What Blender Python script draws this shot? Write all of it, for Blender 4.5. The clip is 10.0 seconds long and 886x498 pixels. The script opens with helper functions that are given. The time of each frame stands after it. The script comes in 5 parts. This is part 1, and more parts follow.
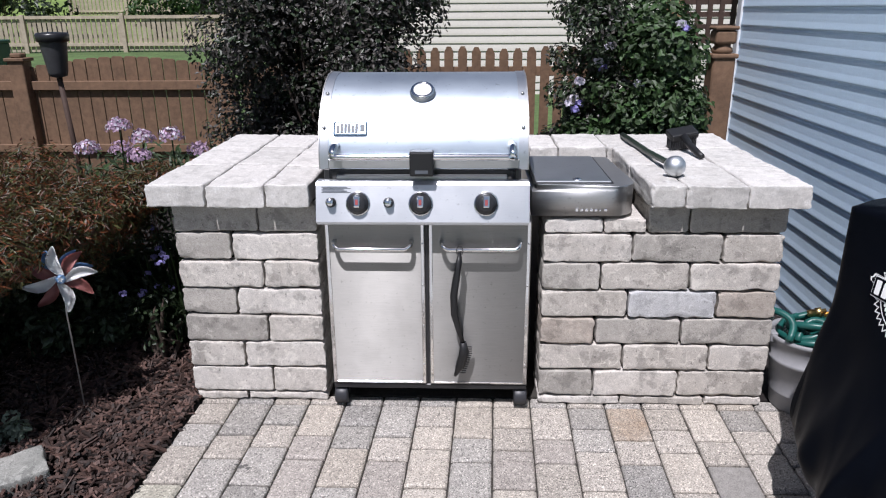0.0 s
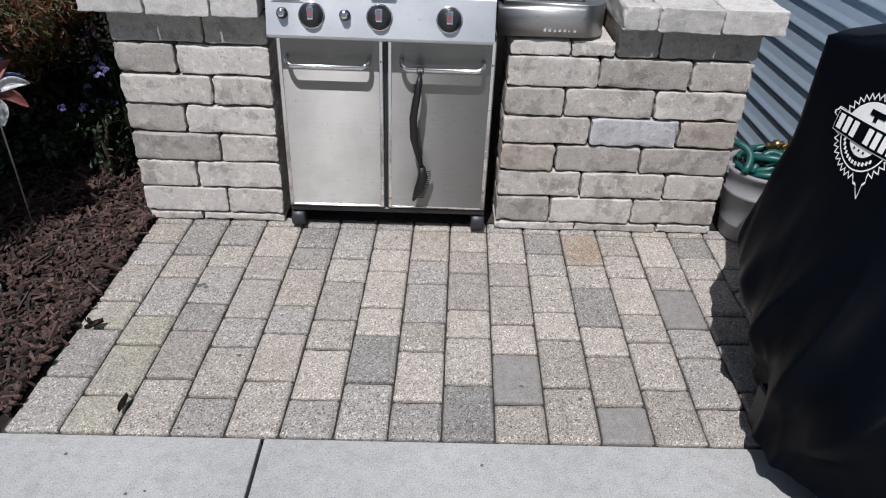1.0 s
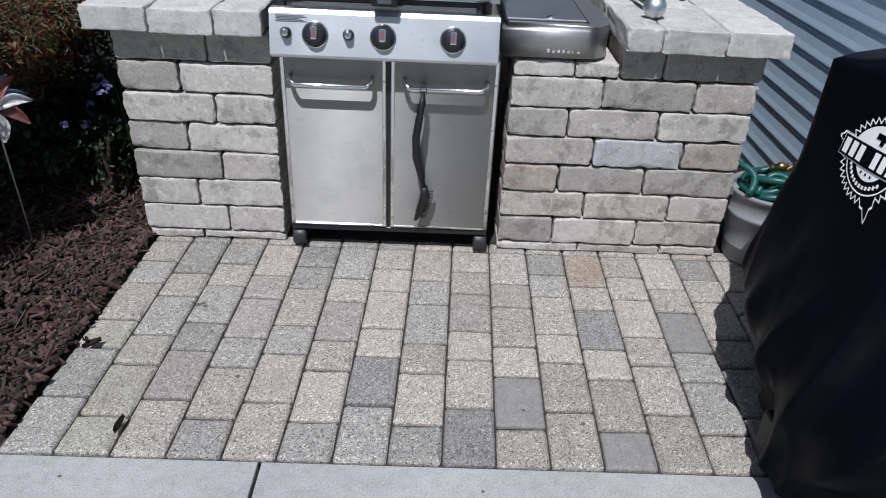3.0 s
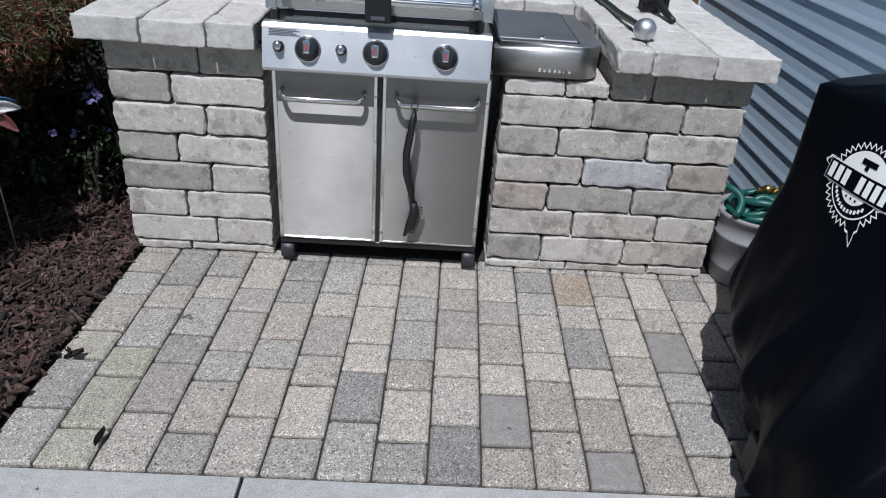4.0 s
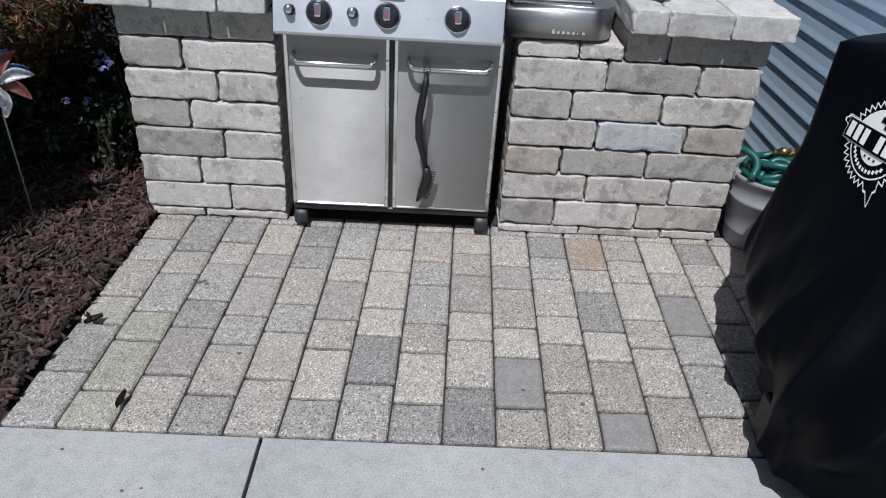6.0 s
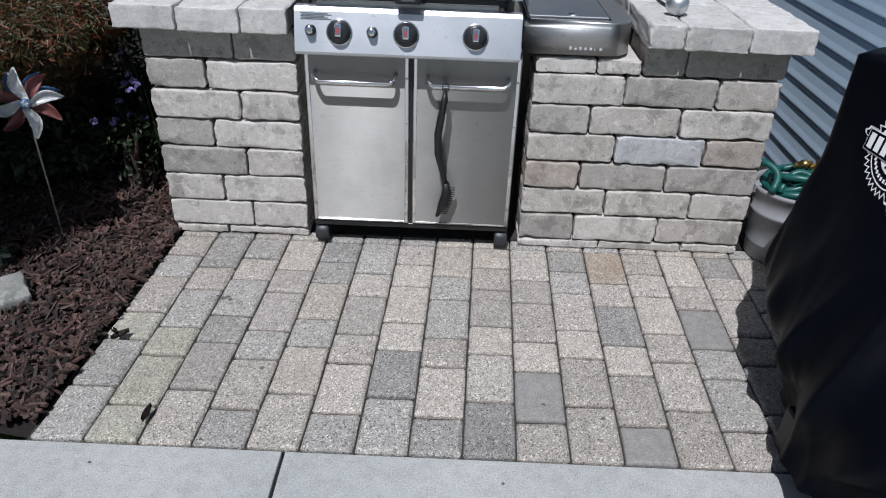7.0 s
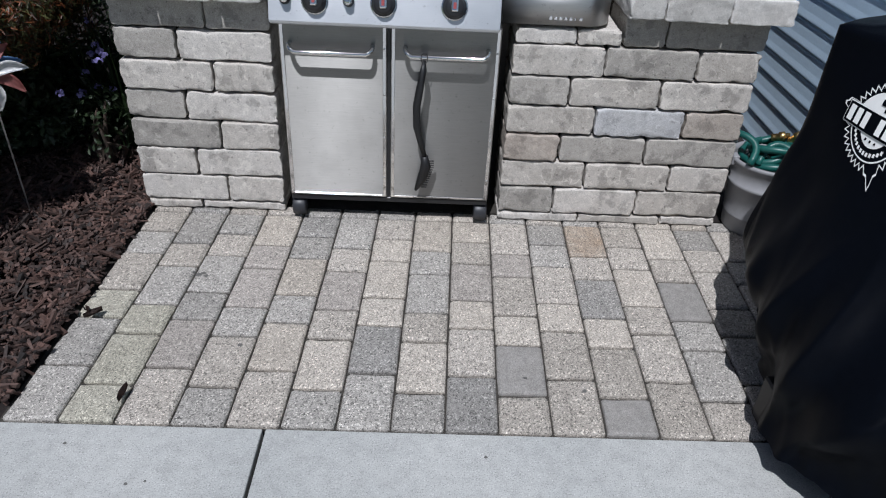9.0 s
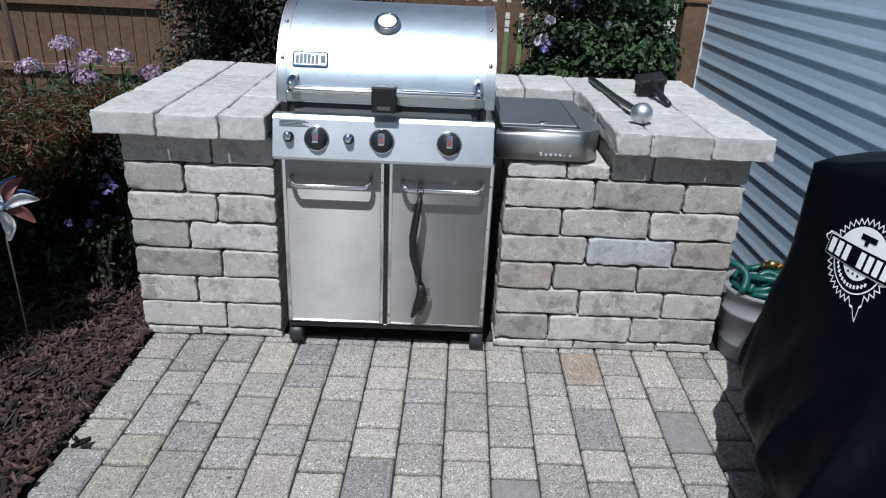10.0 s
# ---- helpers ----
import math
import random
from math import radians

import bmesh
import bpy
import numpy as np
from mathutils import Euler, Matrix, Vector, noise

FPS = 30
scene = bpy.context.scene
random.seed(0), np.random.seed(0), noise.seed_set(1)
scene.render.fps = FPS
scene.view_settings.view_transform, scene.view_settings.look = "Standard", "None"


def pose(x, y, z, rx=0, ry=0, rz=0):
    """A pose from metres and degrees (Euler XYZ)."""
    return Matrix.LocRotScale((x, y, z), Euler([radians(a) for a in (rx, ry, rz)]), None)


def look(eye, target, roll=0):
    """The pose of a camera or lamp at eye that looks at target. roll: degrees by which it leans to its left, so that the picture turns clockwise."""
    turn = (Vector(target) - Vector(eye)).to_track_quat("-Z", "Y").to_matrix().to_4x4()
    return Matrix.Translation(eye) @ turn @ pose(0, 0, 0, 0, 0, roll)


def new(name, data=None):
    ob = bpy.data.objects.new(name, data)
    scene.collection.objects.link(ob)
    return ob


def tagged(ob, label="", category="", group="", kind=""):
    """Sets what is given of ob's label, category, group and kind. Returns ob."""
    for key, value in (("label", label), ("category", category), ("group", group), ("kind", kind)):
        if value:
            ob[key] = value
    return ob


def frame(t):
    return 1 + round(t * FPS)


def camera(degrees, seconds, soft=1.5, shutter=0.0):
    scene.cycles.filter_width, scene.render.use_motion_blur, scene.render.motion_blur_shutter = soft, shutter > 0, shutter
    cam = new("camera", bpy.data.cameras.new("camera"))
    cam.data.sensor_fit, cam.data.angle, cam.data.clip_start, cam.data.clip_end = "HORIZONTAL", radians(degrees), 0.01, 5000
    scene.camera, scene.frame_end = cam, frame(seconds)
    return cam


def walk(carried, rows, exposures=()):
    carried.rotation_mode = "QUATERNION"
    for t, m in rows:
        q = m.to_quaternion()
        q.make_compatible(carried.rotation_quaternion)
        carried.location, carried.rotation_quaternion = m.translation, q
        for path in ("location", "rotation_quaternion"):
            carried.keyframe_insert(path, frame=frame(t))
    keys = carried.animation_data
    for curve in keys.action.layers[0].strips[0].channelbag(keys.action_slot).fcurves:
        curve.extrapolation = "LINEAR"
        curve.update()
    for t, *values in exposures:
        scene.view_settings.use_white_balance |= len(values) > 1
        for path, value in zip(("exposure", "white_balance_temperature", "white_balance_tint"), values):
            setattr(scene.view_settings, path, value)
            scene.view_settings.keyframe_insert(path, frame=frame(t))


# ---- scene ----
cam = camera(64.00, 10.0, soft=1.15)
PATH = [
    (0, (0.050, -2.592, 1.551), (-0.0233, -0.6885, 0.9069), -0.42),
    (0.5, (0.040, -2.582, 1.539), (0.0795, -0.7843, 0.6519), 1.91),
    (1, (0.054, -2.547, 1.531), (0.1018, -0.8657, 0.4486), 2.49),
    (1.5, (0.042, -2.540, 1.535), (0.0847, -0.9134, 0.3760), 3.09),
    (2, (0.054, -2.544, 1.532), (0.0981, -0.9131, 0.3746), 3.51),
    (2.5, (0.059, -2.534, 1.526), (0.1289, -0.8445, 0.4576), 2.46),
    (3, (0.054, -2.523, 1.531), (0.0950, -0.8178, 0.4896), 2.81),
    (3.2, (0.055, -2.524, 1.531), (0.1179, -0.8151, 0.5174), 3.55),
    (4.3, (0.047, -2.523, 1.526), (0.1182, -0.8004, 0.5326), 4.42),
    (4.5, (0.044, -2.521, 1.527), (0.1105, -0.7977, 0.5136), 3.56),
    (5, (0.045, -2.526, 1.512), (0.1394, -0.8323, 0.4543), 4.06),
    (5.2, (0.043, -2.530, 1.514), (0.1145, -0.8336, 0.4284), 3.68),
    (6.3, (0.042, -2.535, 1.515), (0.0875, -0.8407, 0.4406), 3.68),
    (6.5, (0.040, -2.536, 1.514), (0.0852, -0.8420, 0.4525), 3.84),
    (7, (0.047, -2.551, 1.525), (0.0338, -0.8422, 0.4822), 2.20),
    (7.5, (0.043, -2.540, 1.520), (0.0358, -0.8360, 0.4714), 2.51),
    (8, (0.024, -2.533, 1.507), (0.0814, -0.8424, 0.4427), 3.26),
    (8.5, (0.021, -2.530, 1.509), (0.1097, -0.8646, 0.4091), 3.74),
    (9, (0.031, -2.530, 1.511), (0.0902, -0.8627, 0.4115), 3.13),
    (9.5, (0.041, -2.524, 1.530), (0.0913, -0.8195, 0.4817), 3.11),
    (10, (0.056, -2.543, 1.547), (0.0950, -0.7088, 0.7436), 2.79),
]
walk(cam, [(t, look(eye, target, roll)) for t, eye, target, roll in PATH],
     exposures=[(0, 0.14, 6050, 17), (0.5, -0.12, 6100, 16), (1.0, -0.20, 6100, 14), (1.5, -0.25, 6000, 12), (2.5, -0.26, 5850, 11.5), (4.5, -0.32, 5850, 11.5), (6.5, -0.27, 5850, 11.5), (9.5, -0.30, 5850, 11.5), (10, -0.26, 5720, 9)])

# ---- world and sun ----
world = bpy.data.worlds.new("sky")
scene.world = world
world.use_nodes = True
wn = world.node_tree
sky = wn.nodes.new("ShaderNodeTexSky")
sky.sky_type, sky.sun_disc = "NISHITA", False
sky.dust_density = 1.6
sky.sun_elevation, sky.sun_rotation = radians(61), radians(194)
wn.nodes["Background"].inputs[1].default_value = 0.05
wn.links.new(sky.outputs[0], wn.nodes["Background"].inputs[0])
sun = new("sun", bpy.data.lights.new("sun", "SUN"))
sun.data.energy, sun.data.angle, sun.data.color = 5.0, radians(0.53), (1.0, 0.97, 0.925)
sun.matrix_world = look((-1.34, -4.70, 8.8), (0, 0, 0))


# ---- materials ----
def material(name, rough=0.7, metal=0.0):
    m = bpy.data.materials.new(name)
    m.use_nodes = True
    b = m.node_tree.nodes["Principled BSDF"]
    b.inputs["Roughness"].default_value = rough
    b.inputs["Metallic"].default_value = metal
    return m, m.node_tree, b


def node(nt, kind, **props):
    n = nt.nodes.new("ShaderNode" + kind)
    for k, v in props.items():
        if k in n.inputs:
            n.inputs[k].default_value = v
    return n


def coords(nt, scale=(1, 1, 1), world_space=False):
    mp = nt.nodes.new("ShaderNodeMapping")
    mp.inputs["Scale"].default_value = scale
    if world_space:
        g = nt.nodes.new("ShaderNodeNewGeometry")
        nt.links.new(g.outputs["Position"], mp.inputs[0])
    else:
        tc = nt.nodes.new("ShaderNodeTexCoord")
        nt.links.new(tc.outputs["Object"], mp.inputs[0])
    return mp


def noise_tex(nt, src, scale, detail=4.0, rough=0.6):
    n = node(nt, "TexNoise", Scale=scale, Detail=detail, Roughness=rough)
    nt.links.new(src, n.inputs["Vector"])
    return n


def ramp(nt, fac, stops):
    r = nt.nodes.new("ShaderNodeValToRGB")
    e = r.color_ramp.elements
    while len(e) < len(stops):
        e.new(0.5)
    for el, (p, c) in zip(e, stops):
        el.position, el.color = p, (*c, 1) if len(c) == 3 else c
    nt.links.new(fac, r.inputs[0])
    return r


def mix(nt, fac, a, b, mode="MIX"):
    m = nt.nodes.new("ShaderNodeMix")
    m.data_type, m.blend_type = "RGBA", mode
    for i, v in ((0, fac), (6, a), (7, b)):
        if isinstance(v, (int, float)):
            m.inputs[i].default_value = v
        elif isinstance(v, tuple):
            m.inputs[i].default_value = (*v, 1)
        else:
            nt.links.new(v, m.inputs[i])
    return m.outputs[2]


def bump(nt, bsdf, height, strength, distance=0.01):
    b = nt.nodes.new("ShaderNodeBump")
    b.inputs["Strength"].default_value, b.inputs["Distance"].default_value = strength, distance
    nt.links.new(height, b.inputs["Height"])
    nt.links.new(b.outputs[0], bsdf.inputs["Normal"])


def lit_grey(v):
    return (v, v, v)


def stone_material(name, dark, light, warm, speck=0.32, per_object=0.5, relief=0.0035, scuffed=0.0, rim=0.0, grit_size=240.0):
    """Cast stone: mottled and speckled, each piece of its own tone; scuffed adds pale scratches and dark crusts, rim
    pales the edges for wear and for sunlit ledges.
    """
    m, nt, b = material(name, 0.9)
    g = nt.nodes.new("ShaderNodeNewGeometry")
    info = nt.nodes.new("ShaderNodeObjectInfo")
    off = nt.nodes.new("ShaderNodeVectorMath")
    off.operation = "MULTIPLY_ADD"
    nt.links.new(info.outputs["Random"], off.inputs[0])
    off.inputs[1].default_value = (37, 19, 53)
    nt.links.new(g.outputs["Position"], off.inputs[2])
    p = off.outputs[0]
    big, mid, fine = noise_tex(nt, p, 7, 5, 0.65), noise_tex(nt, p, 38, 5, 0.7), noise_tex(nt, p, 330, 2, 0.6)
    tone = nt.nodes.new("ShaderNodeMath")
    tone.operation = "MULTIPLY_ADD"
    nt.links.new(info.outputs["Random"], tone.inputs[0])
    tone.inputs[1].default_value = per_object
    half = nt.nodes.new("ShaderNodeMath")
    half.operation = "MULTIPLY"
    half.inputs[1].default_value = 1.0 - per_object * 0.5
    nt.links.new(big.outputs[0], half.inputs[0])
    nt.links.new(half.outputs[0], tone.inputs[2])
    base = ramp(nt, tone.outputs[0], [(0.25, dark), (0.55, light), (0.85, warm)]).outputs[0]
    blotch = ramp(nt, mid.outputs[0], [(0.30, lit_grey(0.84)), (0.50, lit_grey(1.0)), (0.70, lit_grey(1.12))]).outputs[0]
    c = mix(nt, 1.0, base, blotch, "MULTIPLY")
    sp = ramp(nt, fine.outputs[0], [(0.34, lit_grey(0.55)), (0.5, lit_grey(1.0)), (0.66, lit_grey(1.3))]).outputs[0]
    c = mix(nt, speck * 2, c, mix(nt, 1.0, c, sp, "MULTIPLY"))
    vor = node(nt, "TexVoronoi", Scale=grit_size)
    nt.links.new(p, vor.inputs["Vector"])
    grit = ramp(nt, vor.outputs["Color"], [(0.0, lit_grey(0.2)), (0.22, lit_grey(0.45)), (0.31, lit_grey(1.0)), (0.74, lit_grey(1.02)), (0.86, lit_grey(1.9))]).outputs[0]
    c = mix(nt, min(1.0, speck * (1.5 if speck > 0.4 else 0.6)), c, mix(nt, 1.0, c, grit, "MULTIPLY"))
    pale = tuple(min(0.75, v * 1.6) for v in light)
    if scuffed:
        crust = noise_tex(nt, p, 12, 6, 0.62)
        dark_patch = ramp(nt, crust.outputs[0], [(0.54, lit_grey(1.0)), (0.585, lit_grey(1.0 - 0.30 * scuffed)), (0.68, lit_grey(1.0 - 0.36 * scuffed))]).outputs[0]
        c = mix(nt, 1.0, c, dark_patch, "MULTIPLY")
        lime = noise_tex(nt, p, 17, 7, 0.72)
        c = mix(nt, ramp(nt, lime.outputs[0], [(0.57, lit_grey(0.0)), (0.63, lit_grey(0.55 * scuffed))]).outputs[0], c, pale)
        warp = noise_tex(nt, p, 9, 2, 0.5)
        bent = nt.nodes.new("ShaderNodeVectorMath")
        bent.operation = "MULTIPLY_ADD"
        nt.links.new(warp.outputs["Color"], bent.inputs[0])
        bent.inputs[1].default_value = (0.16, 0.16, 0.16)
        nt.links.new(p, bent.inputs[2])
        line = node(nt, "TexVoronoi", Scale=12.0)
        line.feature = "DISTANCE_TO_EDGE"
        nt.links.new(bent.outputs[0], line.inputs["Vector"])
        thin = ramp(nt, line.outputs["Distance"], [(0.0, lit_grey(1.0)), (0.028, lit_grey(0.0))]).outputs[0]
        here = ramp(nt, noise_tex(nt, p, 30, 3, 0.65).outputs[0], [(0.52, lit_grey(0.0)), (0.58, lit_grey(0.75 * scuffed))]).outputs[0]
        c = mix(nt, mix(nt, 1.0, thin, here, "MULTIPLY"), c, pale)
        pock = ramp(nt, noise_tex(nt, p, 75, 3, 0.6).outputs[0], [(0.30, lit_grey(0.45)), (0.37, lit_grey(1.0)), (0.66, lit_grey(1.0)), (0.71, lit_grey(1.30))]).outputs[0]
        c = mix(nt, scuffed, c, mix(nt, 1.0, c, pock, "MULTIPLY"))
    if rim:
        # Pale edges: wear, and the sun on the ledges painted into the colour.
        worn = ramp(nt, g.outputs["Pointiness"], [(0.515, lit_grey(0.0)), (0.58, lit_grey(rim))]).outputs[0]
        c = mix(nt, worn, c, pale)
    nt.links.new(c, b.inputs["Base Color"])
    h = mix(nt, 0.45, mid.outputs[0], fine.outputs[0])
    pit = noise_tex(nt, p, 95, 4, 0.7)
    bump(nt, b, mix(nt, 0.5, h, pit.outputs[0]), 1.0, relief)
    return m


STONE = stone_material("wall_stone", (0.358, 0.330, 0.295), (0.480, 0.445, 0.404), (0.554, 0.522, 0.485), 0.22, 0.5, 0.003, 0.9, 0.55)
STONE_DARK = stone_material("wall_stone_dark", (0.266, 0.249, 0.226), (0.350, 0.328, 0.298), (0.418, 0.391, 0.356), 0.22, 0.5, 0.003, 0.8, 0.6)
STONE_RUST = stone_material("wall_stone_rust", (0.275, 0.231, 0.196), (0.347, 0.297, 0.255), (0.407, 0.363, 0.319), 0.22, 0.5, 0.003, 0.8, 0.6)
STONE_PALE = stone_material("wall_stone_pale", (0.40, 0.39, 0.38), (0.455, 0.455, 0.462), (0.49, 0.48, 0.465), 0.2, 0.3, 0.003, 0.7, 0.5)
CAP = stone_material("cap_stone", (0.43, 0.41, 0.385), (0.515, 0.497, 0.47), (0.56, 0.538, 0.51), 0.14, 0.5, 0.002, 0.45, 0.4)
PAVER_TAN = stone_material("paver_tan", (0.29, 0.263, 0.229), (0.345, 0.314, 0.276), (0.39, 0.356, 0.316), 0.6, 0.6, 0.004, 0.0, 0.0)
PAVER_LIGHT = stone_material("paver_light", (0.335, 0.30, 0.257), (0.39, 0.351, 0.303), (0.425, 0.386, 0.338), 0.5, 0.5, 0.0035)
PAVER_GREY = stone_material("paver_grey", (0.245, 0.231, 0.212), (0.305, 0.288, 0.264), (0.345, 0.325, 0.298), 0.6, 0.6, 0.004)
PAVER_DARK = stone_material("paver_dark", (0.20, 0.190, 0.177), (0.245, 0.233, 0.217), (0.28, 0.266, 0.248), 0.6, 0.5, 0.004)
PAVER_SMOOTH = stone_material("paver_smooth_grey", (0.195, 0.186, 0.175), (0.235, 0.223, 0.208), (0.265, 0.25, 0.233), 0.34, 0.5, 0.003)
PAVER_MAUVE = stone_material("paver_mauve", (0.27, 0.245, 0.22), (0.315, 0.286, 0.258), (0.35, 0.318, 0.288), 0.5, 0.5, 0.003)
PAVER_OLIVE = stone_material("paver_olive", (0.29, 0.272, 0.22), (0.345, 0.326, 0.268), (0.39, 0.368, 0.308), 0.5, 0.5, 0.004)
PAVER_RUST = stone_material("paver_rust", (0.29, 0.215, 0.155), (0.335, 0.29, 0.24), (0.375, 0.34, 0.296), 0.5, 0.2, 0.003)
# Base colour lowered to stand for the leaf shade over the rocks.
FIELDSTONE = stone_material("fieldstone", (0.13, 0.135, 0.125), (0.25, 0.25, 0.23), (0.36, 0.35, 0.33), 0.3, 0.4, 0.004, 0.9)


def concrete_material():
    m, nt, b = material("concrete", 0.92)
    p = coords(nt, world_space=True).outputs[0]
    big, mid, fine = noise_tex(nt, p, 1.6, 5), noise_tex(nt, p, 24, 5, 0.7), noise_tex(nt, p, 230, 3, 0.7)
    c = ramp(nt, big.outputs[0], [(0.3, (0.36, 0.365, 0.355)), (0.7, (0.44, 0.44, 0.425))]).outputs[0]
    c = mix(nt, 1.0, c, ramp(nt, mid.outputs[0], [(0.25, lit_grey(0.8)), (0.55, lit_grey(1.0)), (0.8, lit_grey(1.08))]).outputs[0], "MULTIPLY")
    c = mix(nt, 0.8, c, mix(nt, 1.0, c, ramp(nt, fine.outputs[0], [(0.34, lit_grey(0.5)), (0.46, lit_grey(1.0)), (0.60, lit_grey(1.05)), (0.68, lit_grey(1.6))]).outputs[0], "MULTIPLY"))
    nt.links.new(c, b.inputs["Base Color"])
    bump(nt, b, mix(nt, 0.6, mid.outputs[0], fine.outputs[0]), 0.4, 0.004)
    return m


def plain(name, color, rough=0.6, metal=0.0, vary=0.12, scale=30.0, relief=0.0, island=0.0):
    """Paint, plastic, bark and the like: a colour with a little mottling and relief."""
    m, nt, b = material(name, rough, metal)
    p = coords(nt, world_space=True).outputs[0]
    n1, n2 = noise_tex(nt, p, scale, 5, 0.65), noise_tex(nt, p, scale / 7, 3)
    lo, hi = tuple(v * (1 - vary) for v in color), tuple(min(1, v * (1 + vary)) for v in color)
    c = ramp(nt, n1.outputs[0], [(0.3, lo), (0.7, hi)]).outputs[0]
    c = mix(nt, vary * 2, c, mix(nt, 1.0, c, ramp(nt, n2.outputs[0], [(0.35, lit_grey(0.7)), (0.65, lit_grey(1.15))]).outputs[0], "MULTIPLY"))
    if island:
        g = nt.nodes.new("ShaderNodeNewGeometry")
        r = ramp(nt, g.outputs["Random Per Island"], [(0.0, lit_grey(1 - island)), (1.0, lit_grey(1 + island))]).outputs[0]
        c = mix(nt, 1.0, c, r, "MULTIPLY")
    nt.links.new(c, b.inputs["Base Color"])
    if relief:
        bump(nt, b, n1.outputs[0], relief, 0.004)
    return m


def steel_material(name, color, rough, grain_scale, streak=0.12, aniso=0.0, groove=0.06):
    """Brushed stainless steel with faint smudges; the brushing runs level and spreads the light up and down."""
    m, nt, b = material(name, rough, 1.0)
    p = coords(nt, grain_scale, True).outputs[0]
    grain = noise_tex(nt, p, 14, 3, 0.6)
    q = coords(nt, world_space=True).outputs[0]
    smudge, spots = noise_tex(nt, q, 6, 6, 0.7), noise_tex(nt, q, 70, 3, 0.6)
    c = ramp(nt, grain.outputs[0], [(0.3, tuple(v * (1 - streak) for v in color)), (0.7, color)]).outputs[0]
    c = mix(nt, 1.0, c, ramp(nt, spots.outputs[0], [(0.26, lit_grey(0.72)), (0.36, lit_grey(1.0))]).outputs[0], "MULTIPLY")
    nt.links.new(c, b.inputs["Base Color"])
    rr = ramp(nt, smudge.outputs[0], [(0.3, lit_grey(rough * 0.93)), (0.7, lit_grey(min(1, rough * 1.08)))]).outputs[0]
    nt.links.new(rr, b.inputs["Roughness"])
    if aniso:
        across = nt.nodes.new("ShaderNodeCombineXYZ")
        across.inputs[1].default_value, across.inputs[2].default_value = 0.3, 1.0
        nt.links.new(across.outputs[0], b.inputs["Tangent"])
        b.inputs["Anisotropic"].default_value = aniso
    bump(nt, b, mix(nt, 0.25, grain.outputs[0], spots.outputs[0]), groove, 0.001)
    return m


# One stainless steel: the doors' dimmer reflection is put into this darker base.
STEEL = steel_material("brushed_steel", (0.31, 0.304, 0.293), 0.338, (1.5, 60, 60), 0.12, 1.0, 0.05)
# The lid steels carry a blue tint that stands for reflected sky.
STEEL_LID = steel_material("sky_tinted_lid_steel", (0.56, 0.63, 0.70), 0.405, (1.5, 60, 60), 0.05, 0.35)
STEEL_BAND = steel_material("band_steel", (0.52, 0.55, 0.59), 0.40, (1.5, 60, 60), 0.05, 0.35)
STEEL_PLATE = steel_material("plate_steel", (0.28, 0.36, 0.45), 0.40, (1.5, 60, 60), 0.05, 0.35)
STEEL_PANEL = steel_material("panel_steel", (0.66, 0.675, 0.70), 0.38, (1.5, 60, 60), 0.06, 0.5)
STEEL_DARK = steel_material("smoked_steel", (0.47, 0.47, 0.47), 0.42, (1.5, 60, 60), 0.12, 0.5)
STEEL_TOP = steel_material("shelf_steel", (0.62, 0.64, 0.66), 0.46, (1.5, 60, 60), 0.08)
CHROME = steel_material("polished_steel", (0.8, 0.8, 0.8), 0.09, (1, 1, 1), 0.02)
BLACK_METAL = plain("black_enamel", (0.018, 0.018, 0.02), 0.35)
IRON = plain("firebox_iron", (0.045, 0.043, 0.042), 0.6)
BLACK_PLASTIC = plain("black_plastic", (0.011, 0.011, 0.012), 0.5)
GREY_PLASTIC = plain("grey_plastic", (0.028, 0.029, 0.034), 0.45)
RED_PAINT = plain("red_mark", (0.30, 0.06, 0.06), 0.5)
WHITE_PRINT = plain("white_print", (0.78, 0.78, 0.76), 0.6, vary=0.04)
PRINT_GREY = plain("grey_print", (0.10, 0.11, 0.125), 0.5)
KNOB_GREY = plain("black_knob", (0.022, 0.022, 0.024), 0.30, vary=0.05)
CONCRETE = concrete_material()
JOINT = plain("joint_sand", (0.045, 0.040, 0.034), 0.95, vary=0.35, scale=160, relief=0.5)
MULCH = plain("mulch", (0.060, 0.034, 0.027), 0.7, vary=0.5, scale=60, relief=1.0, island=0.9)
SOIL = plain("mulch_bed", (0.012, 0.008, 0.007), 0.95, vary=0.5, scale=70, relief=1.0)
SIDING = plain("blue_vinyl", (0.62, 0.78, 0.93), 0.42, vary=0.035, scale=90, relief=0.05)
VINYL_WHITE = plain("white_vinyl", (0.72, 0.74, 0.76), 0.45, vary=0.04)
CREAM_SIDING = plain("cream_vinyl", (0.58, 0.55, 0.50), 0.5, vary=0.05)
FENCE = plain("brown_fence_stain", (0.165, 0.098, 0.058), 0.8, vary=0.25, scale=22, relief=0.3, island=0.12)
FENCE_DARK = plain("dark_fence_stain", (0.06, 0.035, 0.026), 0.8, vary=0.25, scale=22, relief=0.3)
FAR_FENCE = plain("weathered_fence", (0.38, 0.325, 0.25), 0.85, vary=0.2, scale=9, relief=0.2, island=0.15)
TAN_POST = plain("tan_lumber", (0.36, 0.235, 0.13), 0.8, vary=0.2, scale=22, relief=0.3)
GRASS = plain("lawn", (0.075, 0.125, 0.038), 0.9, vary=0.35, scale=14, relief=1.0)
MEADOW = plain("meadow", (0.16, 0.23, 0.055), 0.95, vary=0.4, scale=3, relief=0.8)
BARK = plain("bark", (0.07, 0.05, 0.038), 0.9, vary=0.3, scale=50, relief=0.8)
HOSE = plain("green_hose", (0.009, 0.080, 0.068), 0.4, vary=0.12)
